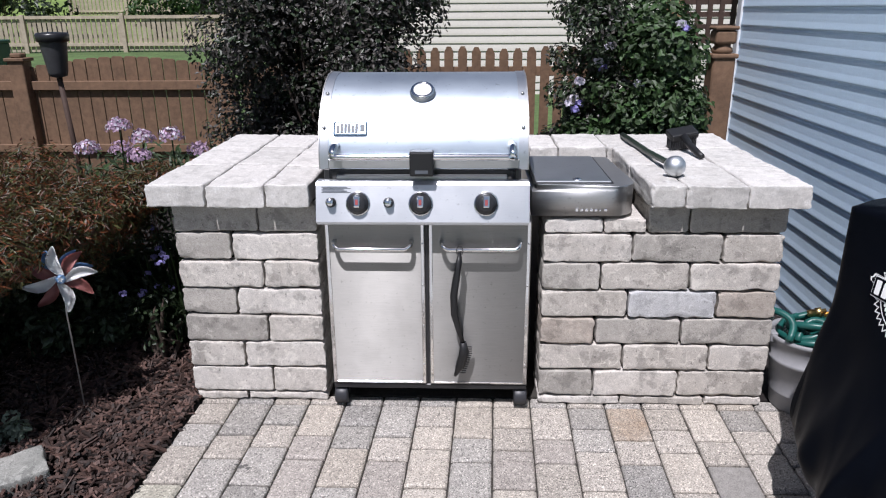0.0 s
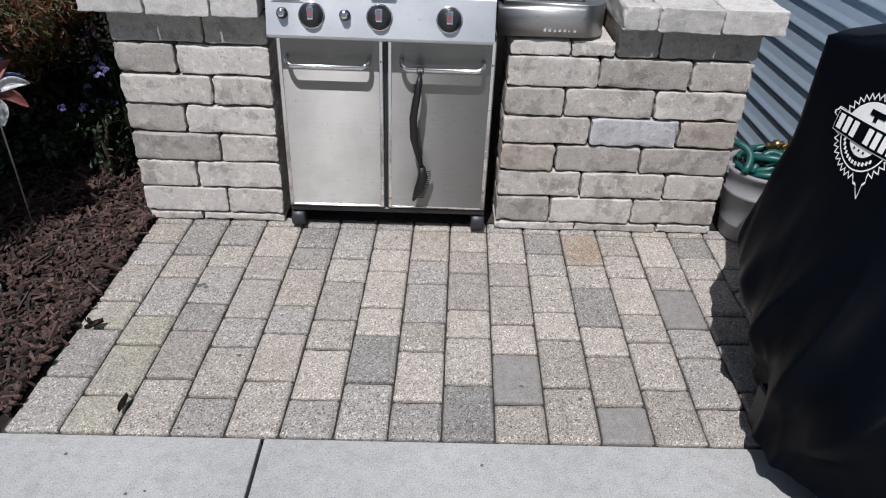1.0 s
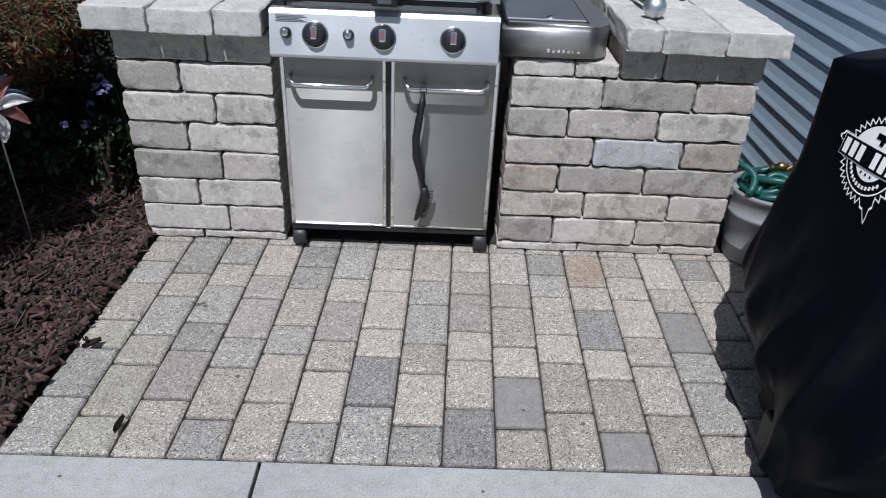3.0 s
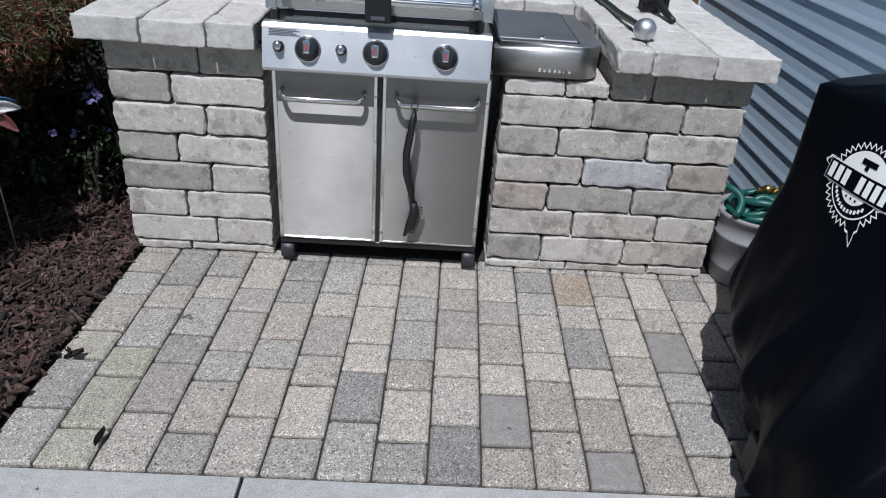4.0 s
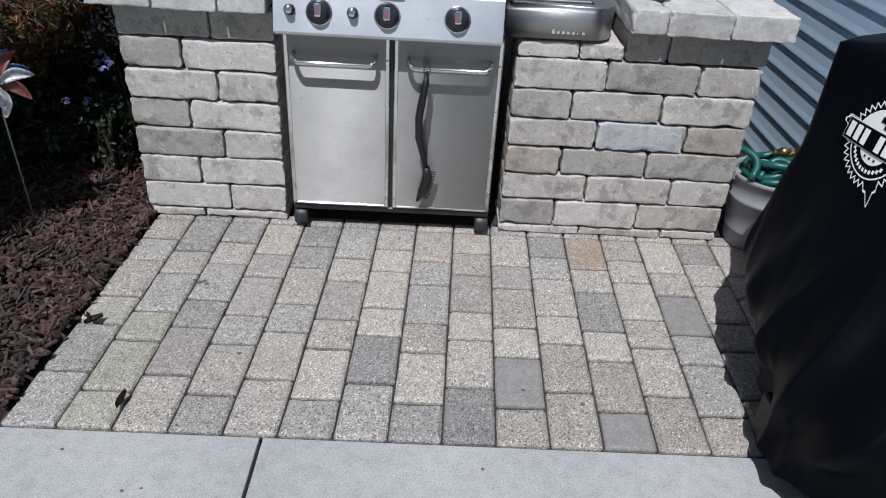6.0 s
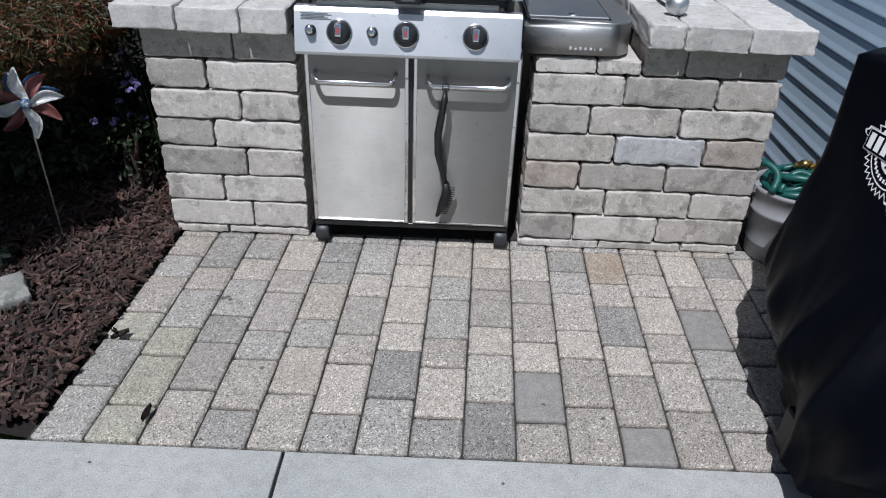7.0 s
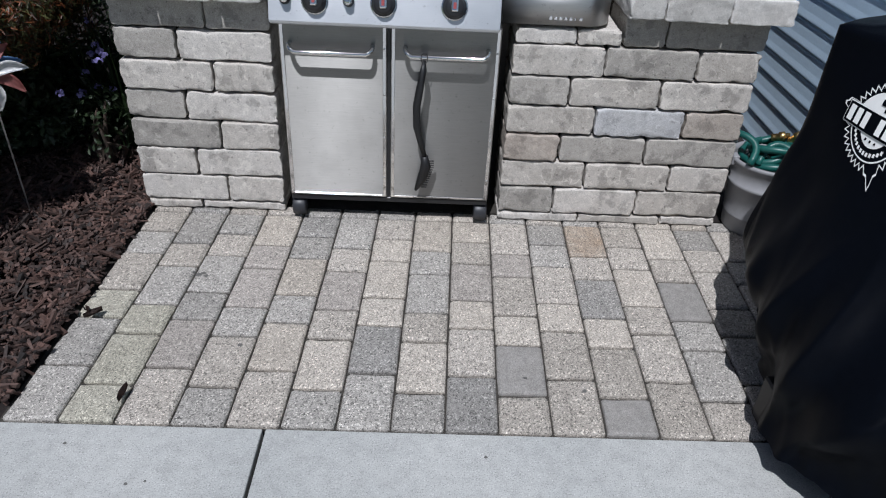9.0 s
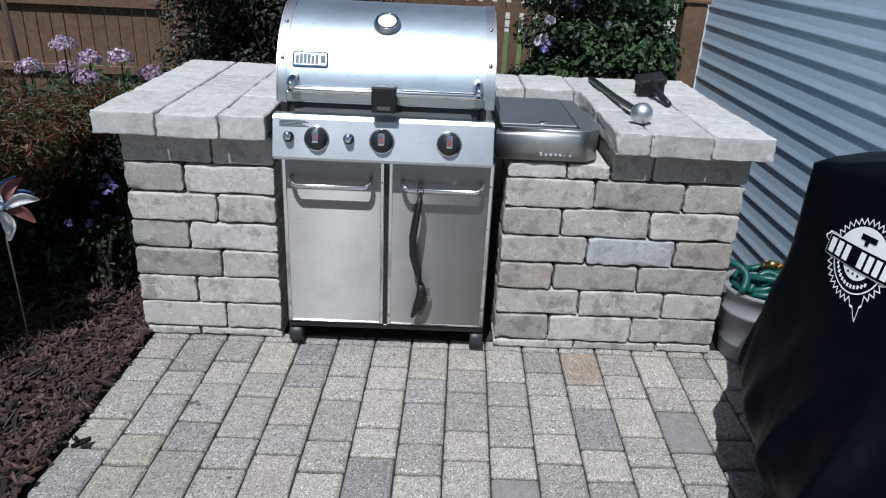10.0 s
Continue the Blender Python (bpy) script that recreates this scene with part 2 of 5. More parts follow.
BUCKET = plain("grey_bucket", (0.25, 0.25, 0.26), 0.5, vary=0.08, scale=20)
BRASS = plain("brass", (0.55, 0.38, 0.16), 0.35, 1.0)
COVER = plain("black_cover_cloth", (0.0019, 0.0026, 0.0046), 0.42, vary=0.2, scale=300, relief=0.12)


COVER.node_tree.nodes["Principled BSDF"].inputs["Specular IOR Level"].default_value = 0.06


def leaf_material(name, color, spread=0.45, rough=0.45):
    m, nt, b = material(name, rough)
    g = nt.nodes.new("ShaderNodeNewGeometry")
    lo, hi = tuple(v * (1 - spread) for v in color), tuple(v * (1 + spread) for v in color)
    c = ramp(nt, g.outputs["Random Per Island"], [(0.0, lo), (0.6, color), (1.0, hi)]).outputs[0]
    nt.links.new(c, b.inputs["Base Color"])
    tr = nt.nodes.new("ShaderNodeBsdfTranslucent")
    nt.links.new(c, tr.inputs["Color"])
    ms = nt.nodes.new("ShaderNodeMixShader")
    ms.inputs[0].default_value = 0.22
    nt.links.new(b.outputs[0], ms.inputs[1])
    nt.links.new(tr.outputs[0], ms.inputs[2])
    nt.links.new(ms.outputs[0], nt.nodes["Material Output"].inputs["Surface"])
    return m


LEAF_PURPLE = leaf_material("purple_leaf", (0.068, 0.062, 0.055), 0.65, 0.45)
LEAF_GREEN = leaf_material("green_leaf", (0.036, 0.062, 0.022), 0.55, 0.55)
LEAF_VINE = leaf_material("vine_leaf", (0.040, 0.082, 0.024), 0.55, 0.55)
LEAF_MAPLE = leaf_material("maple_leaf", (0.110, 0.034, 0.010), 0.75)
LEAF_MAPLE_GREEN = leaf_material("maple_leaf_green", (0.052, 0.052, 0.015), 0.6)
LEAF_DARK = leaf_material("dark_leaf", (0.028, 0.045, 0.02))
LEAF_GREY = leaf_material("grey_leaf", (0.16, 0.20, 0.15), 0.3)
PETAL_PINK = leaf_material("pink_petal", (0.46, 0.32, 0.44), 0.3, 0.6)
PETAL_WHITE = leaf_material("white_petal", (0.70, 0.66, 0.74), 0.15, 0.6)
PETAL_BLUE = leaf_material("violet_petal", (0.28, 0.25, 0.55), 0.3, 0.6)


# ---- mesh helpers ----
def mesh_of(bm, name, smooth=False):
    me = bpy.data.meshes.new(name)
    if smooth:
        for f in bm.faces:
            f.smooth = True
    bm.normal_update()
    bm.to_mesh(me)
    bm.free()
    return me


def part(name, bm, mat, parent=None, label="", smooth=False):
    me = bm if isinstance(bm, bpy.types.Mesh) else mesh_of(bm, name, smooth)
    if not me.materials:
        me.materials.append(mat)
    ob = new(name, me)
    if parent is not None:
        ob.parent = parent
    if label:
        ob["label"] = label
    return ob


def thing(name, label, category, at=(0, 0, 0), group="", kind="", turn=0.0):
    ob = new(name)
    ob.empty_display_size = 0.1
    ob.matrix_world = pose(*at, 0, 0, turn)
    return tagged(ob, label, category, group, kind)


def box(bm, x0, x1, y0, y1, z0, z1, bevel=0.0, segs=1):
    m = Matrix.Translation(((x0 + x1) / 2, (y0 + y1) / 2, (z0 + z1) / 2)) @ Matrix.Diagonal((x1 - x0, y1 - y0, z1 - z0, 1))
    g = bmesh.ops.create_cube(bm, size=1, matrix=m)
    if bevel:
        es = list({e for v in g["verts"] for e in v.link_edges})
        bmesh.ops.bevel(bm, geom=es, offset=bevel, segments=segs, affect="EDGES", profile=0.5)
    return bm


def boxed(*a, bevel=0.0, segs=1):
    return box(bmesh.new(), *a, bevel=bevel, segs=segs)


def tube(bm, pts, radius, sides=10, closed=False):
    """A round bar along a line of points; radius may be one number or one a point."""
    pts = [Vector(p) for p in pts]
    rads = radius if isinstance(radius, (list, tuple)) else [radius] * len(pts)
    rings, n = [], len(pts)
    ref = Vector((0.31, 0.17, 0.93)).normalized()
    for i, p in enumerate(pts):
        a = pts[i - 1] if i or closed else p
        b = pts[(i + 1) % n] if i < n - 1 or closed else p
        d = (b - a).normalized()
        s = d.cross(ref)
        if s.length < 1e-3:
            s = d.cross(Vector((1, 0, 0)))
        s.normalize()
        u = s.cross(d)
        rings.append([bm.verts.new(p + (s * math.cos(k) + u * math.sin(k)) * rads[i]) for k in (2 * math.pi * j / sides for j in range(sides))])
    for i in range(n if closed else n - 1):
        r0, r1 = rings[i], rings[(i + 1) % n]
        for j in range(sides):
            bm.faces.new((r0[j], r0[(j + 1) % sides], r1[(j + 1) % sides], r1[j]))
    if not closed:
        bm.faces.new(rings[0][::-1])
        bm.faces.new(rings[-1])
    return bm


def lathe(bm, profile, sides=24, m=Matrix.Identity(4)):
    """A turned form: profile of (radius, height) round the z axis of m."""
    rings = []
    for r, z in profile:
        rings.append([bm.verts.new(m @ Vector((r * math.cos(a), r * math.sin(a), z))) for a in (2 * math.pi * j / sides for j in range(sides))])
    for r0, r1 in zip(rings, rings[1:]):
        for j in range(sides):
            bm.faces.new((r0[j], r0[(j + 1) % sides], r1[(j + 1) % sides], r1[j]))
    bm.faces.new(rings[0][::-1])
    bm.faces.new(rings[-1])
    return bm


def extrude_x(bm, profile, x0, x1):
    """A closed (y, z) outline carried from x0 to x1."""
    a = [bm.verts.new((x0, y, z)) for y, z in profile]
    b = [bm.verts.new((x1, y, z)) for y, z in profile]
    n = len(profile)
    for i in range(n):
        bm.faces.new((a[i], a[(i + 1) % n], b[(i + 1) % n], b[i]))
    bm.faces.new(a[::-1])
    bm.faces.new(b)
    bmesh.ops.recalc_face_normals(bm, faces=bm.faces)
    return bm


def plate(bm, outline, z0, z1, m=Matrix.Identity(4)):
    """A flat plate of any (x, y) outline between two heights of m."""
    a = [bm.verts.new(m @ Vector((x, y, z0))) for x, y in outline]
    b = [bm.verts.new(m @ Vector((x, y, z1))) for x, y in outline]
    n = len(outline)
    for i in range(n):
        bm.faces.new((a[i], a[(i + 1) % n], b[(i + 1) % n], b[i]))
    bm.faces.new(a[::-1])
    bm.faces.new(b)
    return bm


def tumbled(w, d, h, seed, cuts=14, round_=0.009, rough=0.004, chips=1.0, corner=0.012, ragged=0.0):
    """A tumbled block about its centre: rounded, chipped edges and an uneven face."""
    rng = random.Random(seed)
    bm = bmesh.new()
    bmesh.ops.create_cube(bm, size=2)
    bmesh.ops.subdivide_edges(bm, edges=bm.edges[:], cuts=cuts, use_grid_fill=True)
    half = Vector((w / 2, d / 2, h / 2))
    o = Vector((rng.random() * 40, rng.random() * 40, rng.random() * 40))
    for v in bm.verts:
        q = Vector([math.copysign(1 - (1 - abs(c)) ** 2.0, c) * s for c, s in zip(v.co, half)])
        rr = min(corner, half.x * 0.5, half.z * 0.5)
        flat = Vector((q.x - max(-half.x + rr, min(half.x - rr, q.x)), 0, q.z - max(-half.z + rr, min(half.z - rr, q.z))))
        if flat.length > rr:
            q -= flat * (1 - rr / flat.length)
        chip = max(0.0, noise.noise(q * 22 + o) - 0.08) ** 1.2 * chips
        nick = max(0.0, noise.noise(q * 75 - o) - 0.12) * chips
        r = round_ * (0.45 + 3.2 * chip + 2.8 * nick)
        core = Vector([max(-s + r, min(s - r, c)) for c, s in zip(q, half)])
        off = q - core
        if off.length > 1e-6:
            q = core + off.normalized() * min(off.length, r)
        q += Vector((noise.noise(q * 11 + o), noise.noise(q * 11 + o * 2), noise.noise(q * 11 + o * 3))) * rough
        q += Vector((noise.noise(q * 48 + o), noise.noise(q * 48 - o), noise.noise(q * 48 + o * 2))) * rough * 0.5
        if ragged:
            for axis in (0, 2):
                near = 1 - min(1.0, (half[axis] - abs(q[axis])) / 0.014)
                if near > 0:
                    bite = max(0.0, noise.noise(q * 48 + o * (axis + 1))) + 0.8 * max(0.0, noise.noise(q * 110 - o))
                    q[axis] -= math.copysign(ragged * near * bite, q[axis])
        v.co = q
    return mesh_of(bm, "stone", True)


def leaves(points, normals, sizes, name, aspect=0.55, fold=0.18, seed=1):
    """Folded leaves of six points at the places given, as one mesh."""
    rng = np.random.default_rng(seed)
    n = len(points)
    nrm = normals + rng.normal(0, 0.45, (n, 3))
    nrm /= np.linalg.norm(nrm, axis=1, keepdims=True)
    t = rng.normal(0, 1, (n, 3))
    t[:, 2] -= 0.5
    t -= (t * nrm).sum(1, keepdims=True) * nrm
    t /= np.linalg.norm(t, axis=1, keepdims=True) + 1e-9
    s = np.cross(nrm, t)
    L, W = sizes[:, None], sizes[:, None] * aspect
    verts = np.stack([points - t * L * 0.5, points - t * L * 0.1 + s * W * 0.5 + nrm * W * fold, points + t * L * 0.25 + s * W * 0.36 + nrm * W * fold,
                      points + t * L * 0.5, points + t * L * 0.25 - s * W * 0.36 + nrm * W * fold, points - t * L * 0.1 - s * W * 0.5 + nrm * W * fold], 1).reshape(-1, 3)
    base = np.arange(n)[:, None] * 6
    faces = np.concatenate([base + [0, 1, 2, 3], base + [0, 3, 4, 5]], 0)
    me = bpy.data.meshes.new(name)
    me.from_pydata(verts.tolist(), [], faces.tolist())
    return me


def clumps(blobs, count, seed, shell=0.55):
    """Points in a crown made of many lumps (x, y, z, radius, flattening), and their outward ways."""
    rng = np.random.default_rng(seed)
    b = np.array(blobs, float)
    w = b[:, 3] ** 2
    k = rng.choice(len(b), count, p=w / w.sum())
    d = rng.normal(0, 1, (count, 3))
    d /= np.linalg.norm(d, axis=1, keepdims=True)
    r = b[k, 3] * (shell + (1.08 - shell) * rng.random(count) ** 0.6)
    p = b[k, :3] + d * r[:, None] * np.stack([np.ones(count), np.ones(count), b[k, 4]], 1)
    return p, d + [0, 0, 0.5]


def lumps(centre, size, count, seed, radius):
    """Random lumps that fill an egg-shaped crown."""
    rng = np.random.default_rng(seed)
    d = rng.normal(0, 1, (count, 3))
    d /= np.linalg.norm(d, axis=1, keepdims=True)
    p = np.array(centre) + d * (rng.random(count)[:, None] ** 0.4) * np.array(size)
    r = radius * (0.6 + 0.7 * rng.random(count))
    return [(*q, s, 0.85) for q, s in zip(p, r)]


def branches(bm, base, tips, r0, rng):
    for tip in tips:
        b, t = Vector(base), Vector(tip)
        midp = b.lerp(t, 0.5) + Vector((rng.uniform(-.08, .08), rng.uniform(-.08, .08), 0.05))
        tube(bm, [b, b.lerp(midp, 0.5), midp, midp.lerp(t, 0.6), t], [r0, r0 * 0.8, r0 * 0.6, r0 * 0.4, r0 * 0.15], 6)
    return bm


# ---- ground, lawn, slab, bed ----
def ease(a, b, v):
    v = max(0.0, min(1.0, (v - a) / (b - a)))
    return v * v * (3 - 2 * v)


def land(x, y):
    """Height of the open ground: level round the patio, rising gently to a far meadow."""
    return -0.06 + 0.72 * ease(5, 14, y) + 2.2 * ease(15, 45, y) + 9.0 * ease(40, 260, y) + 0.05 * noise.noise(Vector((x * 0.2, y * 0.2, 0)))


def ground():
    bm = bmesh.new()
    xs = [-900, -300, -120, -60, -40, -30, -24, -19, -15, -12, -9, -7, -5, -3, -1, 1, 3, 5, 8, 12, 18, 30, 60, 150, 400, 900]
    ys = [-900, -200, -60, -20, -8, -4, -1, 1, 3, 5, 6, 7, 8, 9, 10, 11, 12, 13, 14, 16, 18, 21, 25, 30, 36, 45, 60, 90, 140, 200, 260, 500, 1500]
    vs = [[bm.verts.new((x, y, land(x, y))) for x in xs] for y in ys]
    for j in range(len(ys) - 1):
        for i in range(len(xs) - 1):
            f = bm.faces.new((vs[j][i], vs[j][i + 1], vs[j + 1][i + 1], vs[j + 1][i]))
            f.material_index = 1 if ys[j] > 14.5 else 0
    me = mesh_of(bm, "ground", True)
    me.materials.append(GRASS)
    me.materials.append(MEADOW)
    tagged(new("ground", me), "mown green lawn rising to a rough meadow", "ground", kind="structure")


ground()

FRONT = -1.16
SHEAR = 0.035
PITCH = 0.153


def slab(name, x0, x1):
    bm = bmesh.new()
    plate(bm, [(x0 - 0.06, -4.5), (x1 - 0.06, -4.5), (x1 + SHEAR * FRONT, FRONT - 0.006), (x0 + SHEAR * FRONT, FRONT - 0.006)], -0.12, -0.004)
    bmesh.ops.bevel(bm, geom=bm.edges[:], offset=0.002, segments=1, affect="EDGES")
    return tagged(part(name, bm, CONCRETE), "pale broom-finished concrete slab with a tooled joint", "slab", kind="structure")


slab("pavement", -3.6, -0.352)
slab("pavement", -0.342, 3.2)
tagged(part("slab_bed", boxed(-3.6, 3.1, -4.45, FRONT - 0.01, -0.14, -0.035), JOINT), "dark joint between the slabs", "joint", kind="structure")


def mulch_bed():
    bm = bmesh.new()
    nx, ny = 60, 60
    vs = []
    for j in range(ny + 1):
        row = []
        for i in range(nx + 1):
            x, y = -6 + i / nx * 4.92, FRONT + 0.02 + j / ny * 4.9
            edge = ease(-1.08, -1.4, x)
            z = -0.025 + 0.03 * edge + 0.025 * edge * noise.noise(Vector((x * 3, y * 3, 1)))
            row.append(bm.verts.new((x + SHEAR * min(y, 0) * (1 if i == nx else 0), y, z)))
        vs.append(row)
    for j in range(ny):
        for i in range(nx):
            bm.faces.new((vs[j][i], vs[j][i + 1], vs[j + 1][i + 1], vs[j + 1][i]))
    tagged(part("planting_bed", bm, SOIL, smooth=True), "dark planting bed under shredded bark", "bed", kind="structure")
    bm = boxed(-1.08, 1.735, 1.0, 3.75, -0.1, -0.01)
    tagged(part("side_bed", boxed(1.24, 1.735, 0.06, 0.998, -0.1, -0.008), SOIL), "dark soil strip along the house", "bed", kind="structure")
    tagged(part("rear_bed", bm, SOIL), "dark soil bed behind the counter", "bed", kind="structure")


mulch_bed()


def chips(count, seed):
    rng = np.random.default_rng(seed)
    y = FRONT + 0.05 + rng.random(count) * 2.4
    x = -1.086 + SHEAR * np.minimum(y, 0) - 2.0 * rng.random(count) ** 1.5
    c = np.stack([x, y, np.array([0.012 + 0.03 * ease(-1.08, -1.4, a) for a in x]) + rng.random(count) * 0.014], 1)
    a = rng.random(count) * 6.283
    d = np.stack([np.cos(a), np.sin(a), rng.normal(0, 0.42, count)], 1)
    s = np.stack([-np.sin(a), np.cos(a), rng.normal(0, 0.35, count)], 1)
    L, W, H = 0.008 + 0.036 * rng.random(count) ** 2.6, 0.0025 + 0.0055 * rng.random(count), 0.0015 + 0.003 * rng.random(count)
    up = np.cross(d, s)
    vs = []
    for i, j, k in ((-1, -1, -1), (1, -.6, -1), (1, .6, -1), (-1, 1, -1), (-1, -1, 1), (1, -.6, 1), (1, .6, 1), (-1, 1, 1)):
        vs.append(c + d * (L * i)[:, None] + s * (W * j)[:, None] + up * (H * k)[:, None])
    vs = np.stack(vs, 1).reshape(-1, 3)
    b = np.arange(count)[:, None] * 8
    f = np.concatenate([b + q for q in ([0, 3, 2, 1], [4, 5, 6, 7], [0, 1, 5, 4], [1, 2, 6, 5], [2, 3, 7, 6], [3, 0, 4, 7])], 0)
    me = bpy.data.meshes.new("bark_chips")
    me.from_pydata(vs.tolist(), [], f.tolist())
    tagged(part("bark_chips", me, MULCH), "shredded reddish-brown bark mulch over the bed", "mulch", kind="stuff")


chips(17000, 5)


# ---- counter of stacked stone ----
COURSE, FIRST = 0.1163, 0.041
CAP_Z0, CAP_Z1 = 0.853, 0.941
OVER = -0.062
TOP = FIRST + 7 * COURSE


def course(parent, x0, x1, y, z0, z1, joints, tones, seed, depth=0.24):
    """One course of tumbled blocks between x0 and x1, its face at y; joints as shares of its length."""
    cuts = [0, *joints, 1]
    for i, (a, b) in enumerate(zip(cuts, cuts[1:])):
        rng = random.Random(seed * 31 + i)
        xa, xb = x0 + a * (x1 - x0), x0 + b * (x1 - x0)
        w, h = xb - xa - 0.005, z1 - z0 - 0.006
        me = tumbled(w, depth, h, seed * 17 + i, round_=0.0065, rough=0.0026, chips=1.5, corner=0.016, ragged=0.008)
        tone = {"s": STONE, "d": STONE_DARK, "r": STONE_RUST, "p": STONE_PALE}[tones[i]]
        ob = part("stone", me, tone, parent)
        ob.matrix_world = pose((xa + xb) / 2, y + depth / 2 + rng.uniform(-0.004, 0.005), (z0 + z1) / 2, rng.uniform(-.4, .4), rng.uniform(-.4, .4), rng.uniform(-.5, .5))


def cap(parent, x0, x1, y0, y1, seed):
    rng = random.Random(seed)
    me = tumbled(x1 - x0 - 0.003, y1 - y0 - 0.003, CAP_Z1 - CAP_Z0, seed, 16, 0.007, 0.0035, 1.2, ragged=0.006)
    ob = part("cap_stone", me, CAP, parent, "pale rough-edged cap stone")
    ob.matrix_world = pose((x0 + x1) / 2, (y0 + y1) / 2, (CAP_Z0 + CAP_Z1) / 2 + rng.uniform(-.002, .002), rng.uniform(-.3, .3), rng.uniform(-.3, .3), rng.uniform(-.4, .4))


def levels():
    z = [0.0] + [FIRST + i * COURSE for i in range(8)]
    return list(zip(z, z[1:]))


left = thing("stone_counter", "grey-beige tumbled stone counter with pale cap stones", "counter", (-0.82, 0.5, 0), "stone counters")
LX0, LX1 = -1.098, -0.532
part("core", boxed(LX0 + 0.03, LX1 - 0.02, 0.05, 1.0, 0, CAP_Z0 - 0.003), JOINT, left).matrix_world = Matrix()
lj = [(0.40,), (0.60,), (0.41,), (0.60,), (0.39,), (0.60,), (0.39,), (0.59,)]
lt = ["ss", "ss", "ss", "ds", "ds", "ss", "ds", "dd"]
for i, (z0, z1) in enumerate(levels()):
    course(left, LX0, LX1, 0.0, z0, z1, lj[i], lt[i], 100 + i)
YC = (OVER, 0.30, 0.68, 1.06)
for i, (a, b) in enumerate(((-1.165, -0.935), (-0.935, -0.714), (-0.714, -0.545))):
    for j in range(3):
        ya, yb = YC[j] + (0 if j == 0 else (0.0, 0.03, -0.03)[i]), YC[j + 1] + (0 if j == 2 else (0.0, 0.03, -0.03)[i])
        cap(left, a, b, ya, yb, 300 + i * 3 + j)

right = thing("stone_counter", "grey-beige tumbled stone counter notched for the side burner", "counter", (0.9, 0.5, 0), "stone counters")
RX0, RX1 = 0.335, 1.250
part("core", boxed(RX0 + 0.03, RX1 - 0.02, 0.05, 1.0, 0, 0.74), JOINT, right).matrix_world = Matrix()
part("core", boxed(0.74, RX1 - 0.02, 0.05, 1.0, 0.742, CAP_Z0 - 0.003), JOINT, right).matrix_world = Matrix()
part("core", boxed(RX0 + 0.03, 0.738, 0.76, 1.0, 0.742, CAP_Z0 - 0.003), JOINT, right).matrix_world = Matrix()
rj = [(0.37, 0.742), (0.244, 0.617), (0.368, 0.74), (0.24, 0.61), (0.37, 0.746), (0.247, 0.62), (0.373, 0.747)]
rt = ["sss", "dss", "sss", "rdd", "spr", "dss", "sds"]
for i, (z0, z1) in enumerate(levels()[:7]):
    course(right, RX0, RX1, 0.0, z0, z1, rj[i], rt[i], 200 + i)
course(right, RX0, 0.722, 0.0, levels()[7][0], 0.802, (0.58,), "ss", 231, 0.3)
course(right, 0.725, RX1, 0.004, *levels()[7], (0.30,), "dd", 232)
course(right, RX0, 0.722, 0.30, levels()[7][0], 0.802, (0.42,), "ss", 233, 0.42)
course(right, RX0, 0.74, 0.73, levels()[7][0] + 0.003, CAP_Z0, (0.5,), "ss", 234, 0.25)
for i, (a, b) in enumerate(((0.710, 0.839), (0.839, 1.068), (1.068, 1.295))):
    d = (0.02, -0.03, 0.0)[i]
    for j in range(3):
        ya, yb = YC[j] + (0 if j == 0 else d), YC[j + 1] + (0 if j == 2 else d)
        if i == 0 and j == 2:
            yb = 0.70 + d
            continue
        cap(right, a, b, ya, yb, 340 + i * 3 + j)
for a, b in ((0.33, 0.465), (0.465, 0.69), (0.69, 0.837)):
    cap(right, a, b, 0.705, 1.06, int(400 + a * 100))


recess = tagged(part("recess_wall", boxed(LX1 - 0.02, RX0 + 0.03, 0.86, 1.0, -0.02, 0.84), STONE_DARK), "plain stone back of the grill recess", "wall", kind="structure")
tagged(part("recess_floor", boxed(LX1 - 0.02, RX0 + 0.03, 0.055, 0.86, -0.06, -0.004), JOINT), "sandy floor under the grill", "floor", kind="structure")

# ---- gas grill ----
grill = thing("gas_grill", "stainless steel gas grill with a closed lid, built into stone", "grill", (-0.11, 0.2, 0))


def gp(name, bm, mat, label="", smooth=False, parent=None):
    ob = part(name, bm, mat, parent or grill, label, smooth)
    ob.matrix_world = Matrix()
    return ob


GX0, GX1 = -0.500, 0.288
DY = -0.040
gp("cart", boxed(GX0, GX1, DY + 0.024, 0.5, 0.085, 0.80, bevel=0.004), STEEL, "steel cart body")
gp("base_rail", boxed(GX0 + 0.003, GX1 - 0.003, DY + 0.004, DY + 0.022, 0.084, 0.106, bevel=0.003), BLACK_METAL)


